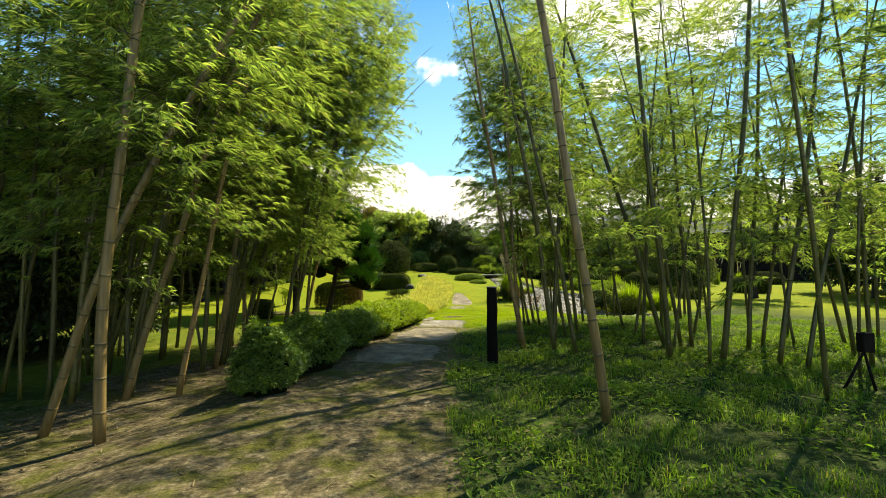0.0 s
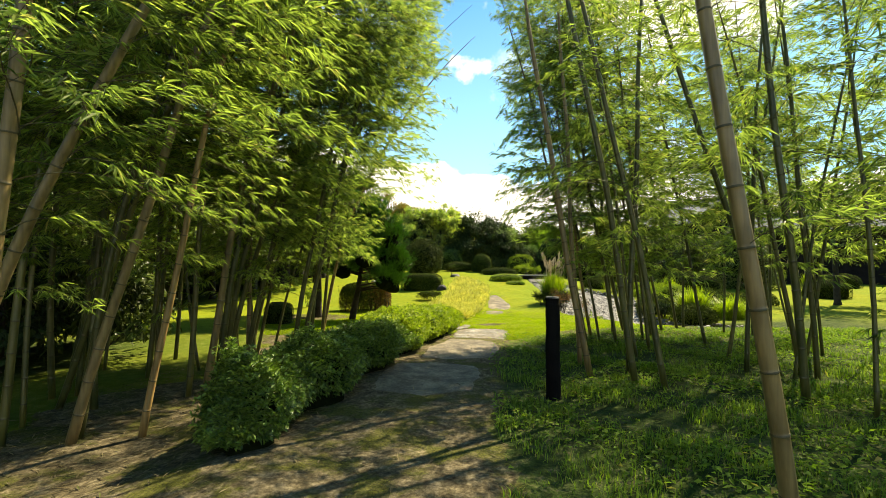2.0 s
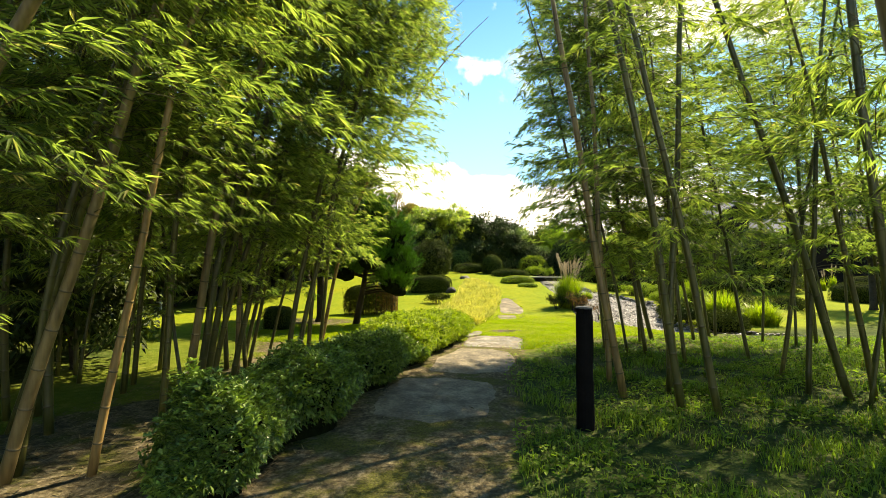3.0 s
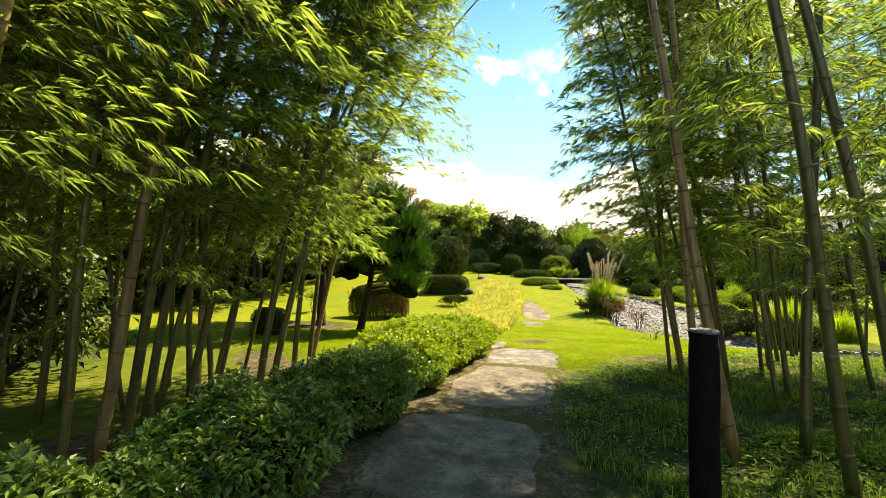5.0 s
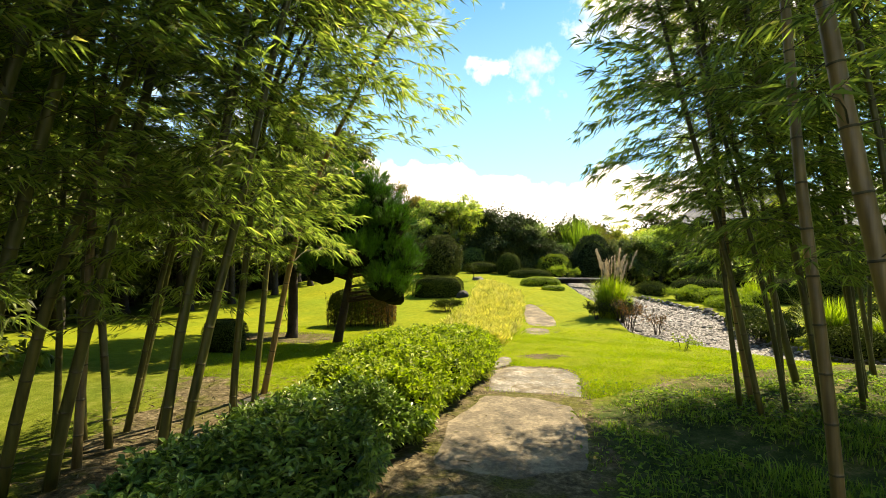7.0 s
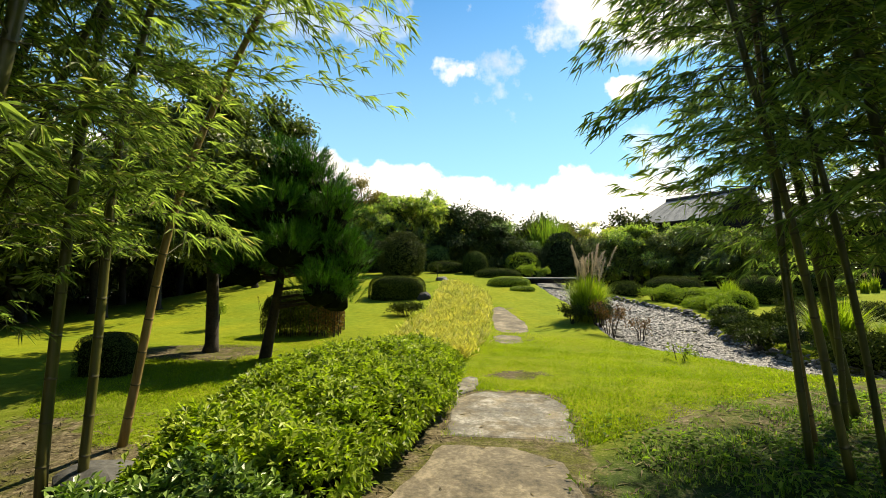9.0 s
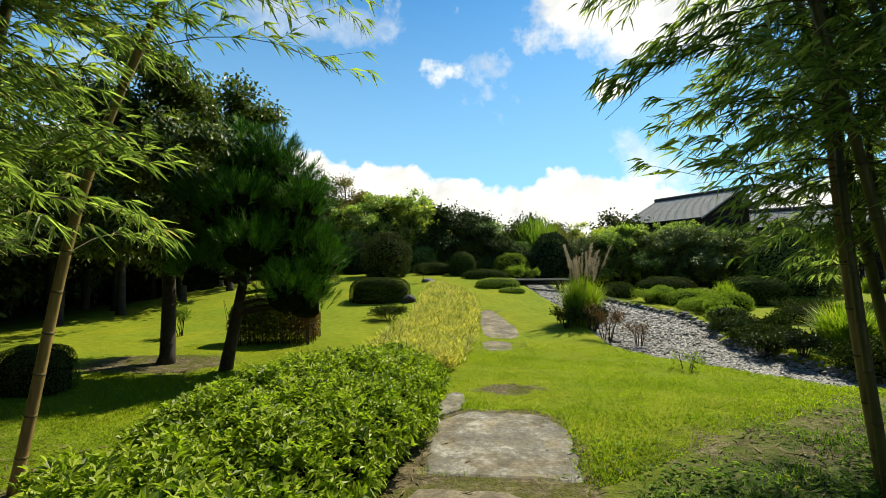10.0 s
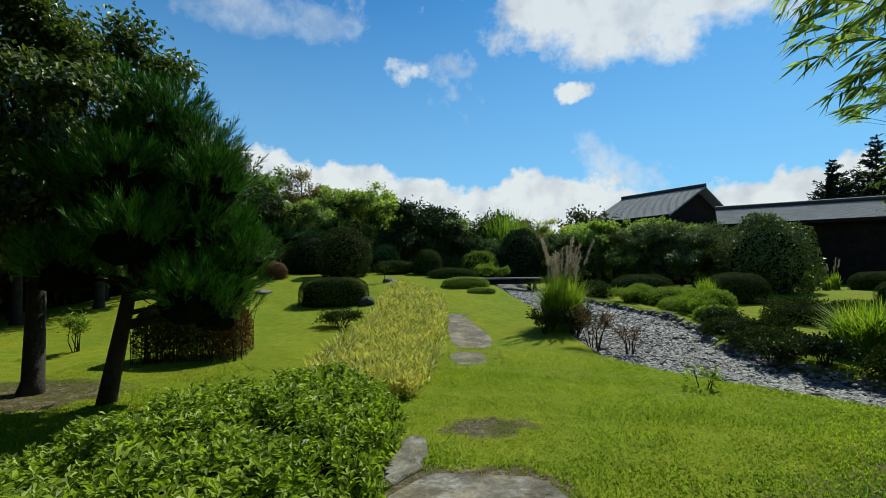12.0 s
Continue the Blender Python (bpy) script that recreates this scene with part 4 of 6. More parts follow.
def plant_groves():
    k = 0
    for row in LEFT_FRONT + LEFT_BACK:
        x, y, lean, radius, tan = row
        k += 1
        high = 4.8 + 60 * radius + rng.uniform(-0.5, 0.9)
        bamboo((x, y), (lean, rng.normal(0, 0.025)), (rng.uniform(1.5, 2.2) if y > 9.5 else rng.uniform(0.3, 1.9), rng.uniform(-0.4, 0.4)), high, radius, "culm_tan" if tan else "culm_green", k,
               rng.uniform(0.8, 1.2) if y > 9.5 else rng.uniform(1.0, 1.8), 0.9, 4)
    for row in RIGHT + RIGHT_END:
        x, y, lean, radius, tan = row
        k += 1
        high = 4.8 + 60 * radius + rng.uniform(-0.5, 0.9)
        bamboo((x, y), (lean, rng.normal(0, 0.025)), (rng.uniform(-0.4, 0.25), rng.uniform(-0.4, 0.4)), high, radius, "culm_tan" if tan else "culm_green", k,
               rng.uniform(0.9, 1.6) - (0.35 if y > 9.6 else 0), 0.68 if 5.8 < y < 9.6 else 0.85, 5 if y > 9.6 else 2)
    # thinner canes filling the depth of both groves
    for n in range(26):
        k += 1
        x, y = rng.uniform(-7.0, -4.3), rng.uniform(2.2, 9.8)
        bamboo((x, y), (rng.normal(0.05, 0.09), rng.normal(0, 0.04)), (rng.uniform(-0.2, 0.6), rng.uniform(-0.4, 0.4)), rng.uniform(5.5, 7.6), rng.uniform(0.022, 0.036),
               "culm_green", k, rng.uniform(1.2, 2.4), 0.85, 4)
    for n in range(8):
        k += 1
        x, y = 4.2 + 0.4 * n + rng.uniform(-0.2, 0.2), rng.uniform(10.6, 12.6)
        bamboo((x, y), (rng.normal(-0.05, 0.06), rng.normal(0, 0.04)), (rng.uniform(-0.8, 0.1), rng.uniform(-0.3, 0.5)), rng.uniform(5.5, 7.2), rng.uniform(0.024, 0.036),
               "culm_green", k, rng.uniform(1.6, 2.4), 0.95, 4)
    for n in range(29):
        k += 1
        x, y = rng.uniform(3.4, 9.0), rng.uniform(3.2, 9.2)
        bamboo((x, y), (rng.normal(0.0, 0.10), rng.normal(0, 0.04)), (rng.uniform(-0.5, 0.3), rng.uniform(-0.4, 0.4)), rng.uniform(5.0, 7.2), rng.uniform(0.020, 0.034),
               "culm_green", k, rng.uniform(1.0, 1.9), 0.55, 2)


plant_groves()


# ---- marker post ----
def marker_post(at, high, radius):
    x, y = at
    thing = empty_thing("marker_post", (x, y, float(height(x, y)) - 0.02), "black charred log post with a grey sawn top", "post")
    hs = np.array([0, 0.1, 0.3, 0.5, 0.7, 0.86, 0.93, 0.955, 0.985, 1.0]) * high
    rs = radius * np.array([1.06, 1.02, 1.0, 0.99, 1.0, 1.0, 1.0, 0.93, 0.93, 0.985])
    v, f = tube([(0.004 * math.sin(h * 9), 0.004 * math.cos(h * 7), h) for h in hs], rs, 18)
    v += np.array([[noise.noise(Vector(p) * 12) * 0.004, noise.noise(Vector(p) * 12 + Vector((5, 0, 0))) * 0.004, 0] for p in v])
    shaft = part("shaft", mesh_from("shaft", v, f, MAT["post"], False), None, thing)
    v, f = tube([(0, 0, high - 0.008), (0, 0, high + 0.004), (0, 0, high + 0.012)], [radius * 0.99, radius * 0.985, radius * 0.9], 18)
    part("cap", mesh_from("cap", v, f, MAT["post_top"]), None, shaft, "weathered grey sawn top")


marker_post((0.755, 6.47), 1.12, 0.078)


def wooden_prop(at):
    """Two splayed poles under a square block, standing at the grove's edge."""
    x, y = at
    thing = empty_thing("wooden_prop", (x, y, float(height(x, y)) - 0.02), "small dark wooden prop with two splayed legs and a block", "prop")
    for foot in ((-0.21, 0.03), (0.09, -0.02)):
        v, f = tube([(foot[0], foot[1], 0), (foot[0] * 0.45, foot[1] * 0.5, 0.22), (0.0, 0.0, 0.42)], [0.015, 0.014, 0.013], 7)
        part("leg", mesh_from("leg", v, f, MAT["dark_wood"], True), None, thing)
    block = part("block", box_piece((0.12, 0.1, 0.2), 0.008), MAT["dark_wood"], thing)
    block.location = (0.02, 0, 0.51)


wooden_prop((4.40, 4.54))


# ---- hedge along the path ----
def hedge_edges(y, lumps=0.0):
    """Both edges in plan; lumps lets single bushes bulge towards the path."""
    right = np.interp(y, [4.7, 5.0, 5.6, 7.2, 8.9, 10.3, 11.6, 12.4, 13.6, 14.3], [-2.0, -1.75, -1.72, -1.45, -1.25, -0.98, -0.66, -0.62, -0.62, -1.0])
    left = np.interp(y, [4.7, 5.0, 6, 7.5, 9.0, 10, 11, 12.3, 13.2, 14.0], [-2.0, -2.3, -2.5, -2.3, -2.25, -2.35, -2.6, -2.7, -2.35, -1.4])
    return left, right + lumps * (0.10 * np.sin(y * 4.1 + 0.6) + 0.05 * np.sin(y * 9.3))


def hedge_top(y):
    return np.interp(y, [4.7, 5.1, 6.5, 8.0, 9.5, 11, 13, 14.3], [0.25, 0.58, 0.54, 0.47, 0.44, 0.45, 0.42, 0.25])


def hedge(name, lo, hi, leaf, label, count, size):
    """A low broad hedge: a near-black body, standing in for the inner shade, under rosettes of leaves."""
    thing = empty_thing(name, (-1.8, (lo + hi) / 2, 0.0), label, "hedge", "path hedge")
    mid = (lo + hi) / 2
    ys = np.linspace(lo, hi, 46)
    across = np.linspace(0, 1, 22)
    verts = []
    for y in ys:
        l, r = hedge_edges(y, 1.0 if lo < 6 else 0.5)
        end = float(S(lo, lo + 0.4, y) * S(hi, hi - 0.4, y))
        for a in across:
            x = l + 0.07 + (r - l - 0.14) * a
            rim = (1 - abs(2 * a - 1) ** 5)
            z = float(height(x, y)) + (float(hedge_top(y)) - 0.09) * (0.02 + 0.9 * rim) * (0.25 + 0.75 * end) + 0.03 * noise.noise(Vector((x * 3, y * 3, 0)))
            verts.append((x + 1.8, y - mid, z))
    w = len(across)
    i = (np.arange(len(ys) - 1)[:, None] * w + np.arange(w - 1)[None]).ravel()
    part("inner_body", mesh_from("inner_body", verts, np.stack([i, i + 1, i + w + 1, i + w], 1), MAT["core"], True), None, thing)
    # rosettes over the top and down both flanks
    lumps = 1.0 if lo < 6 else 0.5
    y = rng.uniform(lo, hi, count)
    l, r = hedge_edges(y, lumps)
    a = rng.uniform(-0.22, 1.22, count)
    side = np.where(a < 0, -a / 0.22, np.where(a > 1, (a - 1) / 0.22, 0))
    x = l + (r - l) * np.clip(a, 0, 1)
    rim = 1 - np.abs(2 * np.clip(a, 0, 1) - 1) ** 5 * 0.35
    end = S(lo, lo + 0.3, y) * S(hi, hi - 0.3, y)
    z = height(x, y) + (hedge_top(y) * (1 + lumps * 0.13 * np.sin(y * 4.1 + 0.9 * np.sin(x * 3.0))) + 0.06 * wave(x, y, 4.3) + rng.normal(0, 0.35 * size + 0.02, count)) * rim * (0.35 + 0.65 * end) * (1 - 0.85 * side)
    z = np.maximum(z, height(x, y) + 0.07 + 0.10 * rng.random(count))
    x = x + np.where(a > 1, 0.04 + 0.05 * np.sin(y * 5.0) - 0.16 * side ** 2, np.where(a < 0, -0.04, 0)) + rng.normal(0, 0.03, count)
    normal = unit(np.stack([np.where(a > 1, 0.9, np.where(a < 0, -0.9, 0)) + rng.normal(0, 0.3, count), rng.normal(0, 0.35, count), 1.0 - 0.6 * (side > 0)], 1))
    m = 6
    at = np.repeat(np.stack([x + 1.8, y - mid, z], 1), m, 0)
    up = np.repeat(normal, m, 0)
    q = len(at)
    ref = unit(np.cross(up, rng.normal(size=(q, 3))))
    along = ref + up * rng.uniform(0.15, 0.9, q)[:, None]
    at = at + up * rng.uniform(-0.03, 0.02, q)[:, None]
    v, f = leaves(at, along, up + rng.normal(0, 0.2, (q, 3)), rng.uniform(0.6, 1.1, q) * size, rng.uniform(0.32, 0.44, q) * size, 0.1, 0.18, 0.55)
    part("foliage", mesh_from("foliage", v, f, leaf), None, thing)
    return thing


hedge("hedge", 4.72, 9.3, MAT["glossy_leaf"], "low hedge of glossy dark green shrubs beside the path", 13500, 0.062)
hedge("hedge", 9.0, 14.3, MAT["hedge_leaf"], "broad low sunlit azalea hedge beside the path", 12500, 0.064)


# ---- pine, tree and brown hedge on the lawn ----
def pine(at, pads, trunk_line, label):
    """A trained garden pine: a leaning trunk, limbs and dense pads of long needles."""
    x, y = at
    thing = empty_thing("pine", (x, y, float(height(x, y)) - 0.03), label, "tree")
    trunk_line = np.array(trunk_line)
    pieces = [tube(trunk_line, np.linspace(0.105, 0.03, len(trunk_line)), 10)]
    tufts, ways = [], []
    for px, py, pz, r in pads:
        start = np.array([np.interp(pz - 0.15, trunk_line[:, 2], trunk_line[:, c]) for c in range(3)])
        end = np.array([px, py, pz - r * 0.3])
        pieces.append(tube([start, (start + end) / 2 + [0, 0, 0.06], end], [0.035, 0.024, 0.01], 6, False))
        n = int(150 * (r / 0.5) ** 2)
        d = unit(rng.normal(size=(n, 3)))
        d[:, 2] = np.where(d[:, 2] < -0.3, -d[:, 2], d[:, 2])
        p = d * [r, r, r * 0.72] * rng.uniform(0.45, 0.95, (n, 1)) + [px, py, pz]
        tufts.append(p)
        ways.append(unit(d * 0.9 + [0, 0, 0.8] + rng.normal(0, 0.2, (n, 3))))
        for k in range(0, n, 3):
            pieces.append(tube([end, p[k]], [0.007, 0.004], 3, False))
    # near-black balls added inside the pads to give the pine a shaded heart
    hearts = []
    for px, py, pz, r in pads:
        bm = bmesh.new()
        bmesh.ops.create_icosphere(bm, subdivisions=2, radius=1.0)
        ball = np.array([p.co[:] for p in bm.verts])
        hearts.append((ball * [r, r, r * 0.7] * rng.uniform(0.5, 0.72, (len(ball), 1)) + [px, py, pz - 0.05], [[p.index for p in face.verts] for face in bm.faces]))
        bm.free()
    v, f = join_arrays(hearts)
    part("inner_body", mesh_from("inner_body", v, f, MAT["core"]), None, thing, "near-black inner mass standing in for the pine's shaded heart")
    tufts, ways = np.concatenate(tufts), np.concatenate(ways)
    # every shoot is a brush: needles set round an axis and pointing along it
    m = 38
    reach = rng.uniform(0.14, 0.30, len(tufts))
    at_n, way, reach = np.repeat(tufts, m, 0), np.repeat(ways, m, 0), np.repeat(reach, m)
    q = len(at_n)
    g = rng.random(q)
    for k in range(0, len(tufts), 2):
        pieces.append(tube([tufts[k], tufts[k] + ways[k] * reach[k * m]], [0.005, 0.003], 3, False))
    v, f = join_arrays(pieces)
    part("trunk", mesh_from("trunk", v, f, MAT["pine_bark"], True), None, thing)
    along = way * 0.85 + unit(np.cross(way, rng.normal(size=(q, 3)))) * rng.uniform(0.35, 0.75, q)[:, None] * (1.1 - 0.6 * g)[:, None]
    v, f = leaves(at_n + way * (reach * g)[:, None], along, rng.normal(size=(q, 3)), rng.uniform(0.09, 0.15, q), 0.0065, 0.02, 0.0, 0.3)
    part("needle_mass", mesh_from("needle_mass", v, f, MAT["needle"]), None, thing)


def pine_pads():
    r = random.Random(5)
    pads = [(0.45, 0.0, 3.0, 0.42), (0.85, 0.05, 2.8, 0.42), (0.1, 0.1, 2.75, 0.45), (1.0, -0.1, 2.3, 0.46), (-0.1, 0.0, 2.3, 0.5), (0.5, 0.45, 2.35, 0.48),
            (0.45, -0.45, 2.4, 0.42), (1.1, 0.1, 1.8, 0.46), (-0.25, 0.2, 1.8, 0.45), (0.55, -0.55, 1.75, 0.45), (1.15, 0.0, 1.3, 0.44), (0.9, 0.5, 1.5, 0.48),
            (-0.2, -0.3, 1.45, 0.42), (1.05, -0.35, 1.15, 0.42), (0.3, 0.5, 1.75, 0.5),
            (1.05, 0.05, 1.05, 0.36), (0.3, 0.0, 3.35, 0.3), (0.75, 0.0, 3.2, 0.3), (0.0, 0.1, 3.1, 0.32), (0.75, 0.0, 1.95, 0.5), (0.1, 0.0, 2.1, 0.5),
            (1.25, -0.1, 1.0, 0.36), (1.35, 0.1, 1.6, 0.36), (1.25, 0.0, 2.45, 0.34), (-0.45, 0.0, 2.45, 0.36), (-0.4, 0.1, 1.5, 0.36)]
    return [(x + r.uniform(-0.06, 0.06), y, z, s) for x, y, z, s in pads]


pine((-3.74, 14.52), pine_pads(), [(0, 0, -0.08), (0.06, -0.01, 0.25), (0.2, -0.04, 0.9), (0.28, 0.0, 1.5), (0.2, 0.03, 2.1), (0.12, 0.0, 2.8)],
     "trained black pine with a dark leaning trunk and bright needles")
tree("broadleaf_tree", (-4.95, 15.05), tree_meshes(5.6, 1.7, 0.125, 0.26, 11, 46000, 0.085, "garden_leaf", 13, 0.13, "bark", 0.6), "open-branched broadleaf tree with fissured grey bark")
tree("broadleaf_tree", (-12.3, 22.6), tree_meshes(5.0, 2.3, 0.13, 0.3, 12, 14000, 0.10, "garden_leaf", 10, 0.16, "bark", 0.6), "dark broadleaf tree standing on the lawn")


def brown_hedge(at, size, label):
    """A clipped box of thin upright stems, bare below, leafed reddish brown above."""
    x, y = at
    thing = empty_thing("clipped_hedge", (x, y, float(height(x, y)) - 0.02), label, "hedge")
    w, d, h = size
    pieces = []
    for _ in range(130):
        sx, sy = rng.uniform(-w / 2, w / 2), rng.uniform(-d / 2, d / 2)
        pieces.append(tube([(sx, sy, -0.03), (sx + rng.normal(0, 0.03), sy, h * 0.5), (sx + rng.normal(0, 0.06), sy + rng.normal(0, 0.05), h * 0.92)], [0.008, 0.006, 0.003], 4, False))
    v, f = join_arrays(pieces)
    part("woody_base", mesh_from("woody_base", v, f, MAT["bark"]), None, thing)
    n = 13000
    p = np.stack([rng.uniform(-w / 2, w / 2, n), rng.uniform(-d / 2, d / 2, n), h * (0.06 + 0.96 * rng.random(n) ** 0.8)], 1)
    u = (np.abs(p / [w / 2, d / 2, h]) ** [3.5, 3.5, 4.0]).sum(1) ** 0.25
    p = p * np.where(u > 1, 1 / u, 1)[:, None]
    v, f = leaves(p, rng.normal(size=(n, 3)) + [0, 0, 0.5], rng.normal(0, 0.6, (n, 3)) + [0, 0, 1], rng.uniform(0.04, 0.075, n), 0.03)
    turned = np.repeat(p[:, 0] + rng.normal(0, 0.2, n) > w * 0.18, 2).astype(int)
    part("foliage", mesh_from("foliage", v, f, [MAT["clipped_leaf"], MAT["red_leaf"]], False, turned), None, thing)


brown_hedge((-3.95, 17.0), (1.75, 0.8, 0.92), "clipped hedge with thin stems, dark green turning reddish brown")

# ---- sasa band, clipped shrubs and stones along the rise ----
def sasa_band():
    n = 11000
    y = 14.3 + 10.2 * rng.random(n) ** 1.25
    left = np.interp(y, [14.3, 15.0, 15.8, 17.5, 19.5, 22, 24.5], [-1.1, -1.6, -1.85, -1.75, -1.45, -1.35, -1.2])
    right = np.interp(y, [14.3, 15.0, 16.5, 18.5, 20.5, 22.3, 24.5], [-0.45, -0.25, 0.0, 0.14, 0.28, 0.3, -0.75])
    x = left + (right - left) * rng.random(n) + rng.normal(0, 0.05, n)
    p = np.stack([x, y, height(x, y) + rng.uniform(0.02, 0.17, n)], 1)
    a = rng.uniform(0, 6.3, n)
    along = np.stack([np.cos(a), np.sin(a), rng.uniform(0.5, 2.6, n)], 1)
    v, f = leaves(p, along, rng.normal(0, 0.4, (n, 3)) + [0, 0, 1], rng.uniform(0.13, 0.23, n), rng.uniform(0.026, 0.042, n), 0.2, 0.15, 0.4)
    tagged(new("dwarf_bamboo", mesh_from("dwarf_bamboo", v, f, MAT["sasa"])), "band of pale yellow dwarf bamboo edging the lawn path", "ground cover", kind="stuff")


sasa_band()


def rock(at, size, seed, label="weathered grey garden stone set in the lawn", squash=0.6, mat="stone"):
    x, y = at
    bm = bmesh.new()
    bmesh.ops.create_icosphere(bm, subdivisions=3, radius=1.0)
    for v in bm.verts:
        d = v.co.copy()
        k = 1 + 0.35 * noise.noise(d * 1.1 + Vector((seed * 3.1, 0, 0))) + 0.12 * noise.noise(d * 3.3 + Vector((0, seed, 0)))
        v.co = Vector((d.x * size * k, d.y * size * 0.8 * k, d.z * size * squash * k))
    data = bpy.data.meshes.new("stone")
    bm.to_mesh(data)
    bm.free()
    data.materials.append(MAT[mat])
    ob = new("stone", data)
    ob.location, ob.rotation_euler = (x, y, float(height(x, y)) + size * squash * 0.25), (0, 0, seed * 1.7)
    return tagged(ob, label, "stone")


# takes the darker stone colour to stand for the shade it lies in
rock((-3.0, 10.15), 0.34, 7, "broad grey flat stone among the bamboo canes", 0.4, "bank_stone")
CLIP = MAT["clipped_leaf"]
clipped_shrub("clipped_shrub", (-2.65, 22.2), 0.92, 0.6, 0.74, CLIP, "dark green shrub clipped into a long flat loaf", power=3.6, size=0.045, count=5000, ragged=0.02)
rock((-1.75, 21.8), 0.2, 2, "dark grey stone beside the clipped shrub", 0.9, "ridge")
loose_shrub("low_shrub", (-2.0, 19.3), 0.55, 0.34, MAT["clipped_leaf"], "small spreading dark green shrub on the lawn", size=0.075, count=1500, stems=14)
clipped_shrub("clipped_shrub", (0.05, 28.9), 0.62, 0.62, 1.1, CLIP, "grey-green shrub clipped into a ball", power=2.3, size=0.05, count=4500, ragged=0.02)
clipped_shrub("clipped_shrub", (1.0, 27.6), 1.0, 0.6, 0.42, CLIP, "flat cushion of clipped green azalea", power=2.4, size=0.05, count=3000)
clipped_shrub("clipped_shrub", (1.25, 25.1), 0.8, 0.5, 0.36, MAT["light_leaf"], "low rounded azalea in lighter green", power=2.4, size=0.05, count=3000)
clipped_shrub("clipped_shrub", (1.65, 24.0), 0.45, 0.28, 0.16, MAT["light_leaf"], "low cushion plant at the lawn edge", power=2.2, size=0.05, count=1200)
clipped_shrub("clipped_shrub", (-3.3, 28.1), 1.05, 0.9, 1.55, MAT["dark_leaf"], "dark evergreen rounded tree on a short trunk", power=2.0, size=0.1, count=5500, ragged=0.13, lift=0.4)
clipped_shrub("clipped_shrub", (-5.0, 30.2), 1.2, 0.9, 1.5, MAT["dark_leaf"], "dark rounded evergreen under the trees", power=2.0, size=0.1, count=5000, ragged=0.15, lift=0.1)
clipped_shrub("clipped_shrub", (-7.4, 30.0), 1.4, 0.9, 1.7, MAT["dark_leaf"], "dark rounded evergreen under the trees", power=2.0, size=0.1, count=5000, ragged=0.15, lift=0.1)
clipped_shrub("clipped_shrub", (-5.9, 27.4), 0.55, 0.5, 0.68, MAT["red_leaf"], "reddish brown clipped round shrub", power=2.3, size=0.045, count=3000)
clipped_shrub("clipped_shrub", (-1.9, 31.5), 0.72, 0.7, 1.35, MAT["glossy_leaf"], "grey-green rounded shrub before the trees", power=2.2, size=0.06, count=3500, ragged=0.05)
clipped_shrub("clipped_shrub", (-1.3, 29.2), 0.95, 0.55, 0.45, CLIP, "flat spreading dark shrub", power=2.2, size=0.05, count=2500, lift=0.15)
loose_shrub("azalea_bush", (2.75, 28.4), 0.75, 0.85, MAT["light_leaf"], "loose light green bush behind the cushions", size=0.1, count=2200, stems=12)
rock((-1.35, 26.3), 0.26, 4, "low dark stone at the head of the lawn", 0.5)
loose_shrub("low_shrub", (-5.6, 24.0), 0.5, 0.4, MAT["clipped_leaf"], "low dark shrub by the lawn stone", size=0.08, count=1000, stems=12)
rock((-5.2, 24.2), 0.3, 5, "flat pale stone at the lawn edge", 0.25)
grass_clump("reed_clump", (2.68, 19.0), 0.66, 1.4, 3000, "tall clump of green reeds with feathery tan plumes", plumes=28, lean=0.42, width=0.022, foot_share=0.5)
for x, y, r, h in [(2.2, 18.55, 0.36, 0.42), (2.75, 18.4, 0.4, 0.5), (2.9, 18.95, 0.4, 0.45)]:
    loose_shrub("low_shrub", (x, y), r, h, MAT["dark_leaf"], "low dark plant at the foot of the reeds", size=0.08, count=700, stems=12)
loose_shrub("twiggy_shrub", (2.72, 17.3), 0.42, 0.8, MAT["red_leaf"], "sparse twiggy shrub with brownish leaves", size=0.055, count=600, stems=9)
loose_shrub("twiggy_shrub", (3.4, 17.4), 0.32, 0.6, MAT["red_leaf"], "small sparse shrub growing in the pebbles", size=0.045, count=420, stems=7)
loose_shrub("small_plant", (3.35, 15.1), 0.18, 0.2, MAT["light_leaf"], "small leafy plant at the edge of the pebbles", size=0.06, count=160, stems=7)
loose_shrub("small_plant", (2.87, 14.4), 0.13, 0.2, MAT["light_leaf"], "tiny green sprout in the lawn", size=0.09, count=40, stems=3)

# far bank of the stream: low azaleas, one after another
for x, y, rx, ry, h, leaf in [(5.75, 14.5, 0.6, 0.45, 0.42, "clipped_leaf"), (5.6, 16.9, 0.7, 0.4, 0.3, "clipped_leaf"), (6.05, 17.4, 0.5, 0.4, 0.28, "clipped_leaf"),
                              (6.15, 18.6, 0.55, 0.42, 0.29, "clipped_leaf"), (6.75, 20.1, 0.6, 0.45, 0.34, "light_leaf"), (6.95, 22.0, 0.75, 0.5, 0.36, "light_leaf"),
                              (5.6, 24.9, 0.8, 0.55, 0.5, "clipped_leaf"), (8.7, 19.6, 1.15, 0.75, 0.5, "clipped_leaf"), (10.4, 20.1, 0.9, 0.6, 0.45, "clipped_leaf")]:
    clipped_shrub("bank_shrub", (x, y), rx, ry, h, MAT[leaf], "low rounded azalea on the stream bank" if leaf == "clipped_leaf" else "low yellow-green azalea on the stream bank",
                  power=2.0, size=0.06, count=2600, ragged=0.11, group="azaleas along the stream", turn=x * 2)
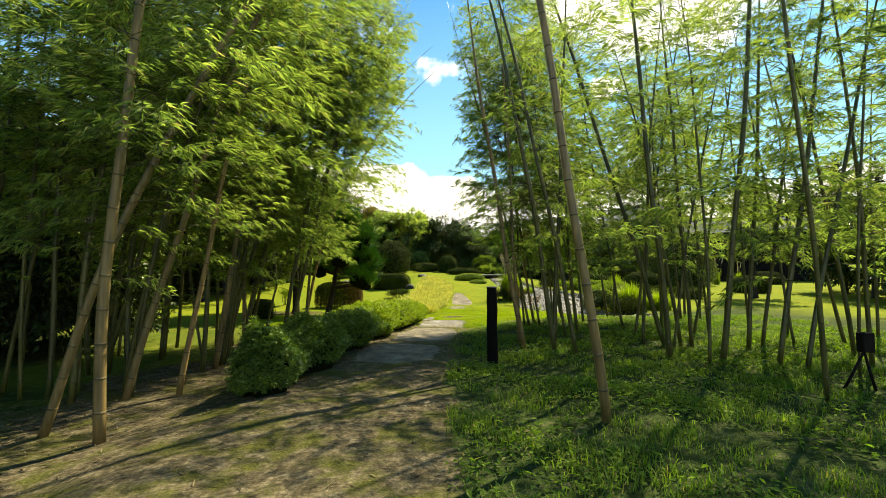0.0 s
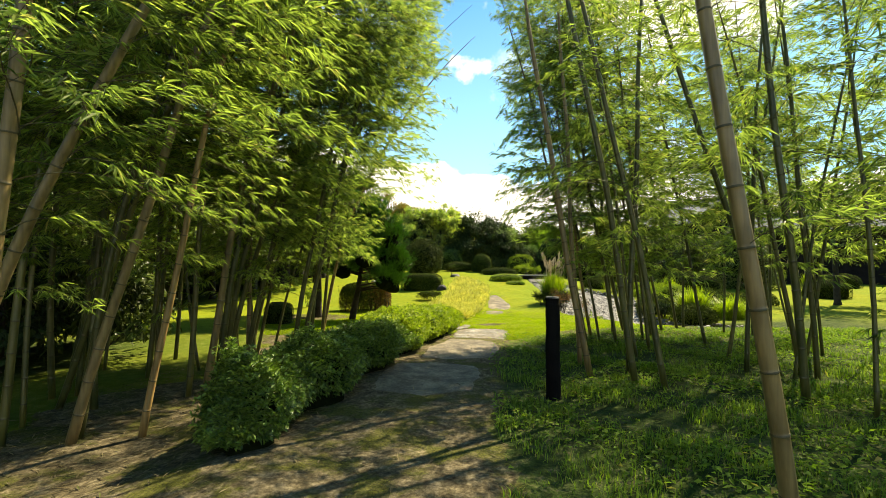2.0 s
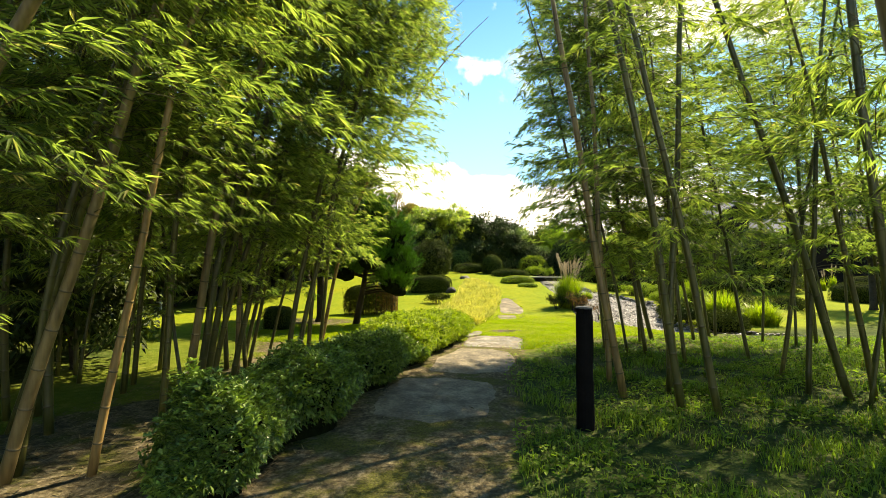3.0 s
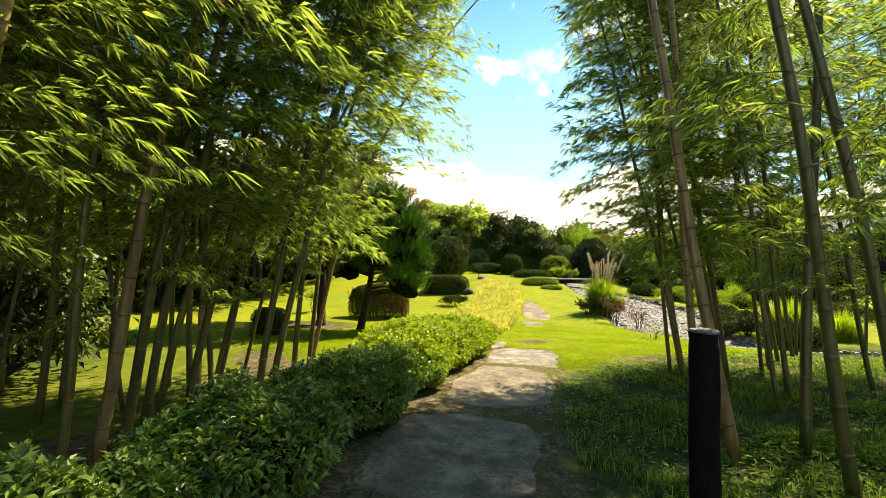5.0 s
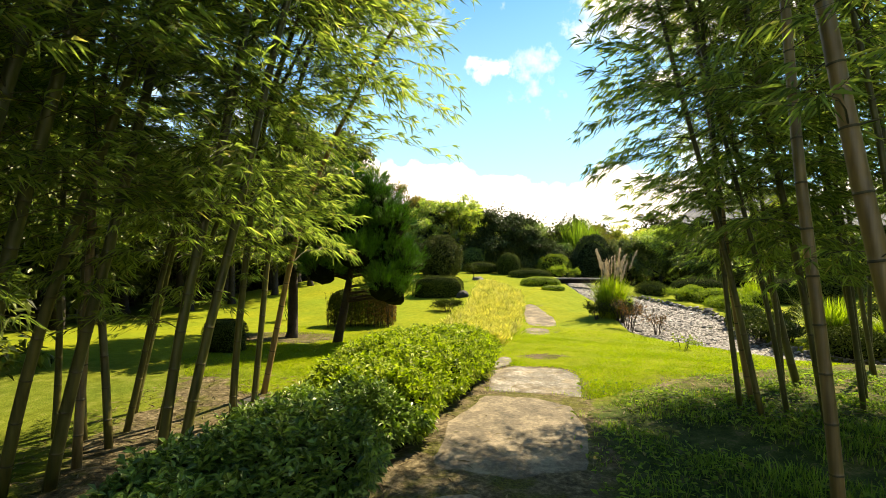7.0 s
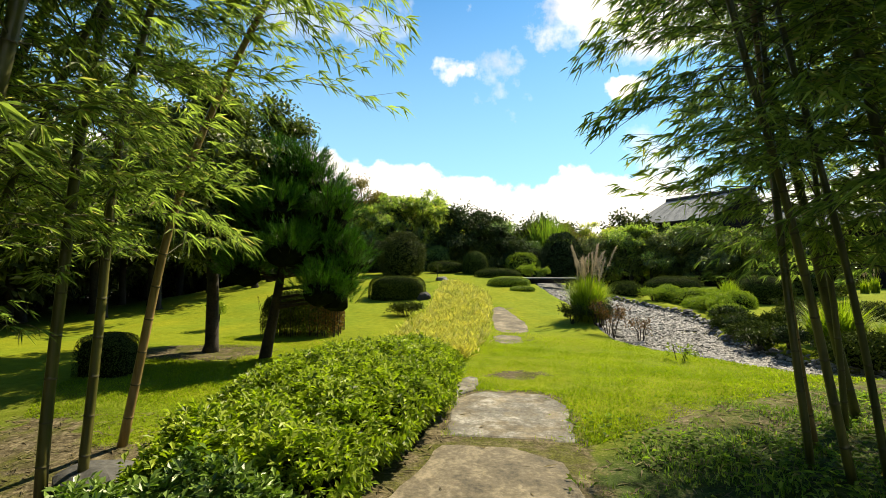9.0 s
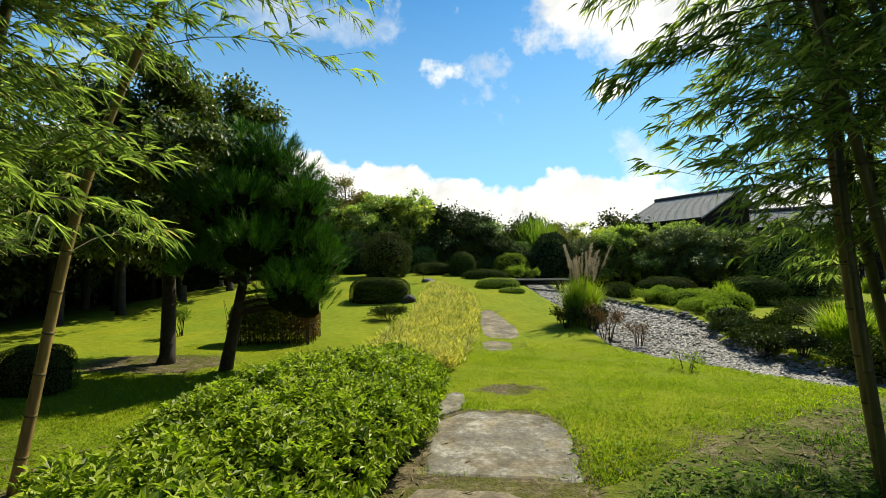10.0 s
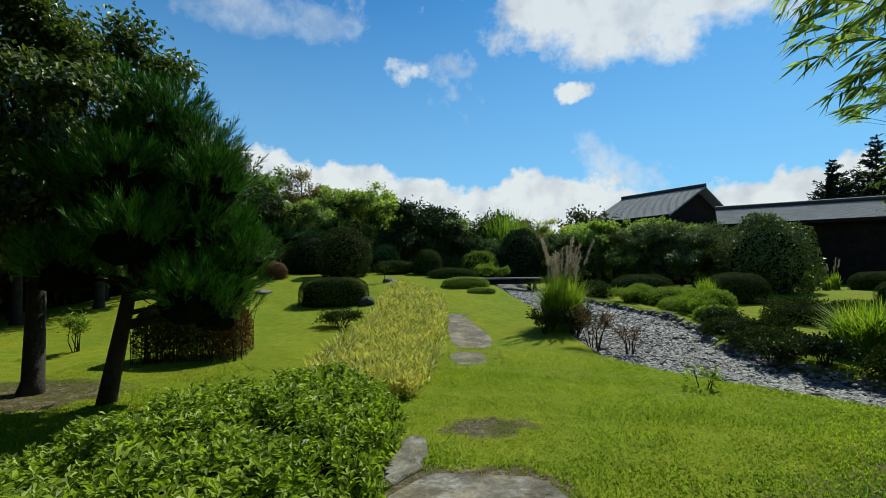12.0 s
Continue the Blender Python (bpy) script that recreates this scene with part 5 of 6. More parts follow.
for x, y, r, h, leaf in [(5.7, 17.9, 0.4, 0.28, "dark_leaf"), (6.4, 19.35, 0.5, 0.33, "dark_leaf"), (6.8, 21.05, 0.5, 0.4, "light_leaf"), (6.15, 23.5, 0.55, 0.4, "light_leaf"),
                         (5.1, 16.2, 0.4, 0.28, "dark_leaf"), (6.6, 18.1, 0.4, 0.32, "clipped_leaf"), (7.7, 22.9, 0.7, 0.45, "light_leaf"), (9.0, 20.6, 0.8, 0.5, "clipped_leaf"), (5.3, 15.5, 0.4, 0.3, "dark_leaf")]:
    loose_shrub("bank_bush", (x, y), r, h, MAT[leaf], "loose untrimmed bush on the stream bank", size=0.08, count=1500, stems=14, group="bushes along the stream")
clipped_shrub("clipped_shrub", (10.3, 24.4), 0.98, 0.9, 1.0, CLIP, "dark shrub clipped into a smooth dome", power=2.5, size=0.05, count=4500, ragged=0.02)
clipped_shrub("clipped_shrub", (8.3, 27.0), 1.2, 0.8, 0.8, CLIP, "long low clipped dark hedge dome", power=2.5, size=0.05, count=4000, ragged=0.03)
clipped_shrub("clipped_shrub", (15.0, 23.0), 0.9, 0.8, 0.8, CLIP, "dark clipped dome at the garden edge", power=2.5, size=0.05, count=3500, ragged=0.03)
grass_clump("reed_clump", (6.35, 15.9), 0.8, 1.1, 1700, "arching green grass clump on the stream bank", lean=0.6, width=0.026)
grass_clump("reed_clump", (7.1, 15.3), 0.8, 0.9, 1500, "arching green grass clump on the stream bank", lean=0.9)
for x, y, r in [(7.3, 23.2, 0.75), (8.0, 23.5, 0.7), (6.8, 24.0, 0.7), (8.4, 22.6, 0.6)]:
    clipped_shrub("bank_shrub", (x, y), r, r * 0.7, 0.55, MAT["light_leaf"], "low yellow-green azalea on the stream bank", power=2.0, size=0.06, count=2200, ragged=0.09, group="azaleas along the stream", turn=x * 3)
grass_clump("reed_clump", (4.0, 22.6), 0.55, 0.45, 900, "bright green grass clump beside the reeds", lean=0.8)
for n, (x, y, s) in enumerate([(5.3, 17.4, 0.14), (5.1, 16.1, 0.12), (5.9, 19.2, 0.16), (6.2, 21.2, 0.15), (3.1, 17.9, 0.13), (2.85, 20.2, 0.15), (4.4, 14.6, 0.1), (5.6, 14.5, 0.16)]):
    rock((x, y), s, n + 10, "dark rounded stone edging the dry stream", 0.5, "bank_stone")


def plank_bridge(at, z, span):
    """Four long planks on two dark beams, carried by short posts in the stream bed."""
    x, y = at
    thing = empty_thing("footbridge", (x, y, z), "low flat footbridge of silvered planks over the dry stream", "bridge")
    for side in (-0.42, 0.42):
        beam = part("beam", box_piece((span - 0.1, 0.12, 0.16), 0.012), MAT["dark_wood"], thing)
        beam.location = (0, side, -0.1)
        for end in (-0.3, 0.3):
            leg = part("post", box_piece((0.12, 0.12, 0.6), 0.01), MAT["dark_wood"], thing)
            leg.location = (end * span + 0.25, side, -0.4)
    for k in range(4):
        plank = part("plank", box_piece((span + 0.06 * math.sin(k * 2.1), 0.24, 0.05), 0.008), MAT["plank"], thing)
        plank.location = (0.02 * math.sin(k * 3.3), -0.39 + 0.26 * k, 0.02)


plank_bridge((2.87, 26.6), 1.08, 2.65)


def rail_fence(start, end, high):
    """A low white fence of two rails on short posts."""
    a, b = np.array(start), np.array(end)
    mid, long = (a + b) / 2, float(np.hypot(*(b - a)))
    thing = empty_thing("rail_fence", (mid[0], mid[1], float(height(*mid)) - 0.02), "low white painted rail fence at the edge of the wood", "fence", "", math.atan2(b[1] - a[1], b[0] - a[0]))
    for k in range(4):
        post = part("post", box_piece((0.06, 0.06, high), 0.006), MAT["white_paint"], thing)
        post.location = ((k / 3 - 0.5) * long, 0, high / 2)
    for z in (0.45, 0.88):
        rail = part("rail", box_piece((long, 0.03, 0.07), 0.005), MAT["white_paint"], thing)
        rail.location = (0, -0.046, high * z)


rail_fence((-13.4, 16.9), (-11.3, 17.05), 0.42)

# ---- the belt of trees, and the dark wood beyond the lawn ----
BELT = [tree_meshes(h, s, 0.13, 0.16, seed, int(n * 2.0), 0.15, leaf, 13, 0.15, "bark", 0.6, (0, 0), 3) for h, s, seed, n, leaf in
        [(4.6, 2.1, 21, 6500, "belt_leaf"), (5.4, 2.3, 22, 7000, "belt_leaf"), (4.0, 2.0, 23, 6000, "belt_leaf"), (5.2, 2.2, 24, 5500, "autumn_leaf"), (3.4, 1.7, 25, 6000, "dark_leaf")]]
BELT_LABEL = ["rounded green broadleaf tree in the garden's tree belt", "taller green broadleaf tree in the garden's tree belt", "low dense green tree in the garden's tree belt",
              "thin tree with yellowing brown leaves", "dense evergreen shrub-like tree with glossy leaves"]


BELT.append(tree_meshes(4.4, 2.1, 0.12, 0.14, 26, 11000, 0.15, "belt_leaf", 11, 0.15, "bark", 0.55, (0, 0), 3))
BELT_LABEL.append("yellow-green broadleaf tree catching the sun")


def plant_belt():
    x = -14.0
    while x < 15:
        for row in range(3):
            if row < 2 and 2.2 < x < 6.6:
                continue
            k = [int(rng.choice([4, 4, 2, 5])), int(rng.choice([0, 1, 2, 5])), int(rng.integers(6))][row]
            if row == 2 and -9 < x < -2 and rng.random() < 0.6:
                k = 3
            y = 33.2 + row * 2.6 + rng.uniform(-0.7, 0.7) - 0.004 * (x - 2) ** 2 - (2.0 if x > 8 and row == 0 else 0)
            s = rng.uniform(0.72, 1.12) * np.interp(x, [-14, -7, 0, 8, 24], [1.35, 1.15, 0.95, 0.82, 0.8])
            tree("belt_tree", (x + rng.uniform(-0.6, 0.6), y), BELT[k], BELT_LABEL[k], "tree belt", rng.uniform(0, 6.3), s)
        x += rng.uniform(1.9, 2.5)


plant_belt()
WOOD = [tree_meshes(h, s, 0.17, 0.32, seed, 4200, 0.22, "garden_leaf", 10, 0.3, "bark", 0.55) for h, s, seed in [(7.0, 2.6, 31), (6.2, 2.8, 32), (7.6, 2.4, 33)]]
for n in range(26):
    x, y = rng.uniform(-24, -9.5), rng.uniform(13, 36)
    if x > -12 and y < 19:
        x -= 3
    tree("wood_tree", (x, y), WOOD[n % 3], "dark broadleaf tree in the wood beyond the lawn", "wood", rng.uniform(0, 6.3), rng.uniform(0.8, 1.1))
for n in range(14):
    x, y = -8.8 - 0.9 * n + rng.uniform(-0.6, 0.6), 25.5 + rng.uniform(-2.5, 3.0)
    tree("wood_tree", (x, y), WOOD[n % 3], "dark broadleaf tree in the wood beyond the lawn", "wood", rng.uniform(0, 6.3), rng.uniform(0.75, 1.0))
for n in range(8):
    x, y = -8.6 - 0.5 * n + rng.uniform(-0.4, 0.4), 8.0 + 1.5 * n + rng.uniform(-0.6, 0.6)
    tree("wood_tree", (x, y), WOOD[n % 3], "dark broadleaf tree on the lawn behind the bamboo", "wood", rng.uniform(0, 6.3), rng.uniform(0.7, 0.95))
for n in range(12):
    x, y = rng.uniform(11, 24), rng.uniform(9, 21)
    tree("wood_tree", (x + 2, y), WOOD[n % 3], "broadleaf tree beside the grove", "wood", rng.uniform(0, 6.3), rng.uniform(0.6, 0.85))


for n, (x, y, size) in enumerate([(-11.4, 20.3, 0.8), (-10.5, 21.6, 0.85), (-9.7, 20.7, 0.75), (-9.0, 22.4, 0.8), (-12.3, 18.6, 0.8), (-8.3, 24.2, 0.75)]):
    tree("wood_tree", (x, y), WOOD[n % 3], "dark broadleaf tree at the shaded end of the lawn", "wood", n * 1.9, size)

THICKET = [tree_meshes(h, sp, 0.09, 0.04, seed, 3400, 0.28, leaf, 13, 0.3, "bark", 0.55) for h, sp, seed, leaf in
           [(4.2, 2.0, 51, "dark_leaf"), (3.2, 1.9, 52, "garden_leaf"), (5.0, 2.1, 53, "dark_leaf")]]


def plant_thickets():
    """Dense evergreens, leafy to the ground, that close the garden on both sides."""
    for row in range(3):
        for n in range(17):
            y = -4 + n * 2.6 + rng.uniform(-0.6, 0.6)
            x = -11.5 - row * 2.8 - 0.12 * y + rng.uniform(-0.7, 0.7)
            tree("thicket_tree", (x, y), THICKET[(n + row) % 3], "dense dark evergreen leafy to the ground", "garden thicket", rng.uniform(0, 6.3), rng.uniform(0.8, 1.15) + 0.12 * row)
    for row in range(2):
        for n in range(9):
            x, y = -9.5 - 2.1 * n + rng.uniform(-0.5, 0.5), 31.5 + row * 2.5 + rng.uniform(-0.7, 0.7)
            tree("thicket_tree", (x, y), THICKET[(n + row) % 3], "dense dark evergreen leafy to the ground", "garden thicket", rng.uniform(0, 6.3), rng.uniform(0.9, 1.2))
    for n in range(9):
        x, y = -10 + 1.7 * n + rng.uniform(-0.4, 0.4), 35.5 + rng.uniform(-0.5, 0.5)
        tree("thicket_tree", (x, y), THICKET[n % 3], "dense dark evergreen leafy to the ground", "garden thicket", rng.uniform(0, 6.3), rng.uniform(0.55, 0.7))
    for n in range(11):
        x, y = -9.5 + 1.5 * n + rng.uniform(-0.3, 0.3), 32.6 + rng.uniform(-0.3, 0.5)
        tree("thicket_tree", (x, y), THICKET[n % 3], "low dense dark evergreen under the trees", "garden thicket", rng.uniform(0, 6.3), rng.uniform(0.36, 0.48))
    for n in range(22):
        x = -20 + n * 2.3 + rng.uniform(-0.5, 0.5)
        tree("thicket_tree", (x, 43 + rng.uniform(-1, 1)), THICKET[n % 3], "dense dark evergreen leafy to the ground", "garden thicket", rng.uniform(0, 6.3), rng.uniform(0.85, 1.1))
    for row in range(2):
        for n in range(10):
            y = -2 + n * 2.7 + rng.uniform(-0.6, 0.6)
            x = 15.5 + row * 2.8 + 0.15 * y + rng.uniform(-0.7, 0.7)
            tree("thicket_tree", (x, y), THICKET[(n + row) % 3], "dense dark evergreen leafy to the ground", "garden thicket", rng.uniform(0, 6.3), rng.uniform(0.7, 0.95))


plant_thickets()
for n, (x, y, size) in enumerate([(-6.9, 9.1, 0.5), (-7.9, 10.2, 0.55), (-7.5, 8.0, 0.5), (-8.8, 9.2, 0.6)]):
    tree("thicket_tree", (x, y), THICKET[n % 3], "dark evergreen bush at the edge of the shaded lawn", "garden thicket", n * 1.7, size)


# ---- the houses behind the garden ----
def house(at, turn, length, half, wall, ridge, label):
    """A gabled single-storey house: board walls, tiled roof with courses, dark ridge."""
    x, y = at
    thing = empty_thing("house", (x, y, 0.2), label, "house", "houses behind the garden", turn)
    over = 0.7
    bm = box_piece((length, 2 * half, wall), 0.0)
    bmesh.ops.translate(bm, vec=(0, 0, wall / 2), verts=bm.verts)
    part("wall", bm, MAT["dark_wood"], thing)
    for end in (-1, 1):
        bm = bmesh.new()
        a = [bm.verts.new((end * (length / 2 - 0.01 * k), sy, z)) for k in (0, 12) for sy, z in ((-half, wall), (half, wall), (0, ridge - 0.15))]
        bm.faces.new(a[:3]), bm.faces.new(a[3:])
        for i, j in ((0, 1), (1, 2), (2, 0)):
            bm.faces.new((a[i], a[j], a[j + 3], a[i + 3]))
        bmesh.ops.recalc_face_normals(bm, faces=bm.faces)
        part("gable", bm, MAT["dark_wood"], thing)
    slope = math.atan2(ridge - wall, half)
    run = math.hypot(half, ridge - wall) + 0.75
    for side in (-1, 1):
        rows, verts = 24, []
        for k in range(rows):
            verts += [(k * run / rows, 0.045 - 0.018), ((k + 1) * run / rows, 0.045)]
        under = [(0, -0.06), (run, -0.06)]
        profile = verts + under[::-1]
        bm = bmesh.new()
        ends = [[bm.verts.new((e * (length / 2 + over), y, z)) for y, z in profile] for e in (-1, 1)]
        for i in range(len(profile)):
            j = (i + 1) % len(profile)
            bm.faces.new((ends[0][i], ends[0][j], ends[1][j], ends[1][i]))
        bm.faces.new(ends[0]), bm.faces.new(ends[1])
        bmesh.ops.recalc_face_normals(bm, faces=bm.faces)
        roof = part("roof", bm, MAT["roof"], thing)
        roof.matrix_basis = Matrix.Translation((0, 0, ridge)) @ Matrix.Rotation(0 if side > 0 else math.pi, 4, "Z") @ Matrix.Rotation(-slope, 4, "X")
    v, f = tube([(-length / 2 - over, 0, ridge + 0.1), (length / 2 + over, 0, ridge + 0.1)], [0.16, 0.16], 8)
    part("ridge_tiles", mesh_from("ridge_tiles", v, f, MAT["ridge"]), None, thing)
    for side in (-1, 1):
        board = part("fascia", box_piece((length + 2 * over + 0.02, 0.05, 0.2), 0.006), MAT["dark_wood"], thing)
        board.location = (0, side * (run * math.cos(slope) + 0.02), ridge - run * math.sin(slope) - 0.02)


house((18.3, 43.9), -1.05, 5.4, 3.9, 5.05, 7.0, "grey-roofed house with a dark gable behind the trees")
house((24.6, 35.7), -0.55, 11.0, 2.5, 4.05, 5.05, "long low house with a pale grey roof and dark walls")

# ---- big bushes before the houses ----
BUSH = tree_meshes(3.4, 1.9, 0.1, 0.1, 41, 18000, 0.13, "bush_leaf", 15, 0.15, "bark", 0.55, (0, 0), 3)
for x, y, s in [(10.9, 30.2, 0.95), (13.2, 31.5, 1.0), (9.2, 31.6, 0.9), (12.0, 29.6, 0.85), (6.9, 32.4, 0.8)]:
    tree("large_bush", (x, y), BUSH, "large rounded dense bush before the houses", "large bushes", x, s)


clipped_shrub("large_bush", (14.05, 27.8), 1.72, 1.5, 2.5, MAT["bush_leaf"], "large dense dome-shaped bush before the long house", power=2.1, size=0.13, count=9500, ragged=0.28, lift=0.55)
clipped_shrub("clipped_shrub", (4.75, 32.0), 1.15, 1.0, 2.5, MAT["dark_leaf"], "dark blue-green shrub grown into a tall dome", power=2.0, size=0.1, count=6000, ragged=0.12, lift=0.1)
clipped_shrub("clipped_shrub", (3.3, 33.0), 0.9, 0.8, 1.9, MAT["glossy_leaf"], "grey-green rounded shrub before the trees", power=2.0, size=0.08, count=4500, ragged=0.12, lift=0.1)
clipped_shrub("clipped_shrub", (2.6, 31.6), 0.9, 0.6, 1.15, MAT["light_leaf"], "flat-topped yellow-green shrub before the trees", power=2.6, size=0.07, count=3000, ragged=0.08, lift=0.1)
clipped_shrub("clipped_shrub", (1.6, 33.2), 0.8, 0.6, 1.3, MAT["dark_leaf"], "low dark evergreen under the trees", power=2.0, size=0.1, count=3000, ragged=0.12)
grass_clump("broom_bush", (4.5, 34.9), 1.9, 4.4, 3000, "tall broom-like bush of upright green shoots", mat="shade_grass", lean=0.3, width=0.06, foot_share=0.5)
conifer("conifer", (-4.5, 34.0), 4.5, 1.6, "dark narrow conifer with spiky tips", 3, 0.3)
conifer("conifer", (37.3, 49.3), 10.8, 4.2, "tall dark conifer behind the long house", 4, 0.6, 0.3)
conifer("conifer", (40.2, 48.0), 12.6, 4.6, "tall dark conifer behind the long house", 5, 0.6, 0.25)
conifer("conifer", (43.0, 46.5), 12.0, 3.2, "tall dark conifer behind the long house", 6, 0.45, 0.2)
tree("autumn_tree", (-7.2, 36.5), tree_meshes(6.8, 2.0, 0.12, 0.3, 61, 3500, 0.16, "autumn_leaf", 12, 0.16, "bark", 0.5, (0, 0), 2), "thin brown-leaved tree with bare twigs showing")
tree("sapling", (-1.55, 26.0), tree_meshes(0.85, 0.3, 0.018, 0.45, 62, 260, 0.06, "clipped_leaf", 7, 0.05, "bark", 0.5), "small young tree with a thin straight stem")
# boundary hedge that closes the garden under the trees
for n in range(11):
    clipped_shrub("boundary_hedge", (-22 + 4.1 * n, 38.4 + 0.2 * math.sin(n * 2.1)), 2.4, 0.7, 2.0 + 0.2 * math.sin(n * 1.3), MAT["dark_leaf"], "dark boundary hedge behind the trees", "hedge",
                  power=3.0, size=0.12, count=2600, ragged=0.08, group="boundary hedge")
# stools and bushes on the shaded left lawn
clipped_shrub("clipped_shrub", (-5.3, 13.15), 0.34, 0.3, 0.56, MAT["dark_leaf"], "small dark shrub clipped into a block", power=4.0, size=0.04, count=2500, ragged=0.03)
loose_shrub("low_shrub", (-6.2, 17.6), 0.28, 0.6, MAT["light_leaf"], "small light green sapling on the lawn", size=0.07, count=500, stems=6)
grass_clump("reed_clump", (8.5, 23.2), 0.5, 1.05, 900, "upright bright green grass clump beside the dome", lean=0.3, width=0.022)
for x, y, high in [(16.6, 28.6, 1.3), (17.6, 28.9, 0.9), (18.3, 29.2, 1.0)]:
    grass_clump("reed_clump", (x, y), 0.35, high, 160, "dry upright reeds before the long house", lean=0.25, width=0.03, plumes=3)
clipped_shrub("clipped_shrub", (19.6, 28.6), 1.0, 0.8, 0.8, MAT["clipped_leaf"], "dark clipped dome at the garden edge", power=2.5, size=0.06, count=2500, ragged=0.03)


# ---- grass and litter ----
def scatter_grass():
    n = 330000
    x, y = rng.uniform(-5.5, 5.5, n), 10.6 + 8.0 * rng.random(n) ** 1.6
    keep = (bare_mask(x, y) < 0.45 + 0.3 * rng.random(n)) & (rough_shade_mask(x, y) < 0.5) & (in_bed(x, y) < 0.1) & (np.abs(x) < 1.5 + 0.75 * (y - 7))
    hl, hr = hedge_edges(np.clip(y, 4.7, 14.3))
    keep &= ~((y < 14.3) & (x > hl) & (x < hr)) & (y < 15.5 + rng.random(n) * 2)
    x, y = x[keep], y[keep]
    p = np.stack([x, y, height(x, y) - 0.005], 1)
    v, f = blades(p, rng.uniform(0.012, 0.036, len(p)) * (1 + 0.3 * np.clip(wave(x, y, 0.9) + wave(x + 0.7 * y, y - 0.4 * x, 2.3), -1, 1)) * np.interp(y, [12, 18], [1, 0.7]), rng.uniform(0.004, 0.008, len(p)) * (1 + 0.1 * (y - 10)), 1.2)
    tagged(new("lawn_grass", mesh_from("lawn_grass", v, f, MAT["lawn_blade"])), "short bright green lawn grass", "grass", kind="stuff")
    # taller grass fringing the flags
    rim = []
    for outline, _ in SLABS:
        for (x0, y0), (x1, y1) in zip(outline, outline[1:] + outline[:1]):
            k = int(160 * math.hypot(x1 - x0, y1 - y0))
            g = rng.random(k)
            rim.append(np.stack([x0 + (x1 - x0) * g + rng.normal(0, 0.03, k), y0 + (y1 - y0) * g + rng.normal(0, 0.03, k)], 1))
    rim = np.concatenate(rim)
    rim = rim[(wave(rim[:, 0], rim[:, 1], 3.0) + rng.normal(0, 0.3, len(rim)) > -0.1) & (rim[:, 1] > 10.9)]
    p = np.stack([rim[:, 0], rim[:, 1], height(rim[:, 0], rim[:, 1]) - 0.005], 1)
    v, f = blades(p, rng.uniform(0.02, 0.06, len(p)), rng.uniform(0.003, 0.006, len(p)), 1.0)
    tagged(new("edge_grass", mesh_from("edge_grass", v, f, MAT["lawn_blade"])), "tufts of grass creeping over the edges of the flags", "grass", kind="stuff")
    n = 170000
    x, y = rng.uniform(0.1, 8.5, n), 1.4 + 11.2 * rng.random(n)
    clump = 0.5 + 0.5 * np.clip(wave(x, y, 2.6), -1, 1)
    keep = (x > path_right(y) + 0.06 + 0.12 * wave(x, y, 2.1) + rng.normal(0, 0.16, n)) & (rng.random(n) < 0.06 + 1.1 * clump ** 1.8) & (y < 10.9 + 0.5 * x + rng.normal(0, 0.3, n)) & (x < 1.2 + 1.1 * y)
    x, y = x[keep], y[keep]
    p = np.stack([x, y, height(x, y) - 0.005], 1)
    v, f = blades(p, rng.uniform(0.03, 0.11, len(p)) * (0.45 + 0.8 * clump[keep]) * np.interp(y - 0.5 * x, [8.5, 10.5], [1, 0.4]), rng.uniform(0.004, 0.010, len(p)), 0.9)
    tagged(new("grove_grass", mesh_from("grove_grass", v, f, MAT["shade_grass"])), "uneven grass growing in the bamboo grove's shade", "grass", kind="stuff")
    n = 60000
    x, y = rng.uniform(0.1, 7.5, n), 1.2 + 11.0 * rng.random(n)
    patch = wave(x, y, 1.7)
    keep = (x > path_right(y) + 0.1 * wave(x, y, 2.1) + rng.normal(0, 0.25, n)) & (rng.random(n) < 0.35 + 0.6 * patch) & (y < 10.8 + 0.5 * x + rng.normal(0, 0.4, n)) & (x < 1.2 + 1.1 * y)
    x, y = x[keep], y[keep]
    m = len(x)
    a = rng.uniform(0, 6.3, m)
    v, f = leaves(np.stack([x, y, height(x, y) + rng.uniform(0.01, 0.075, m)], 1), np.stack([np.cos(a), np.sin(a), rng.normal(0.1, 0.3, m)], 1), rng.normal(0, 0.35, (m, 3)) + [0, 0, 1],
                  rng.uniform(0.03, 0.075, m), rng.uniform(0.016, 0.036, m), 0.1)
    tagged(new("ground_weeds", mesh_from("ground_weeds", v, f, MAT["shade_grass"])), "low leafy weeds spreading under the bamboo", "weeds", kind="stuff")
    n = 9000
    x, y = rng.uniform(-5, 0.6, n), rng.uniform(1.0, 11.6, n)
    keep = (x < path_right(y)) & ((x < path_left(y) + 0.2) | (rng.random(n) < 0.08))
    x, y = x[keep], y[keep]
    ex, ey = rng.uniform(0.5, 5.5, 2600), rng.uniform(9.8, 13.6, 2600)
    there = ey - 0.55 * ex + rng.normal(0, 0.3, 2600) < 10.4
    x, y = np.concatenate([x, ex[there]]), np.concatenate([y, ey[there]])
    m = len(x)
    a = rng.uniform(0, 6.3, m)
    v, f = leaves(np.stack([x, y, height(x, y) + 0.006], 1), np.stack([np.cos(a), np.sin(a), rng.normal(0, 0.12, m)], 1), rng.normal(0, 0.25, (m, 3)) + [0, 0, 1],
                  rng.uniform(0.06, 0.14, m), rng.uniform(0.010, 0.018, m), 0.0)
    tagged(new("leaf_litter", mesh_from("leaf_litter", v, f, MAT["litter"])), "dry fallen bamboo leaves scattered over bare soil", "leaf litter", kind="stuff")


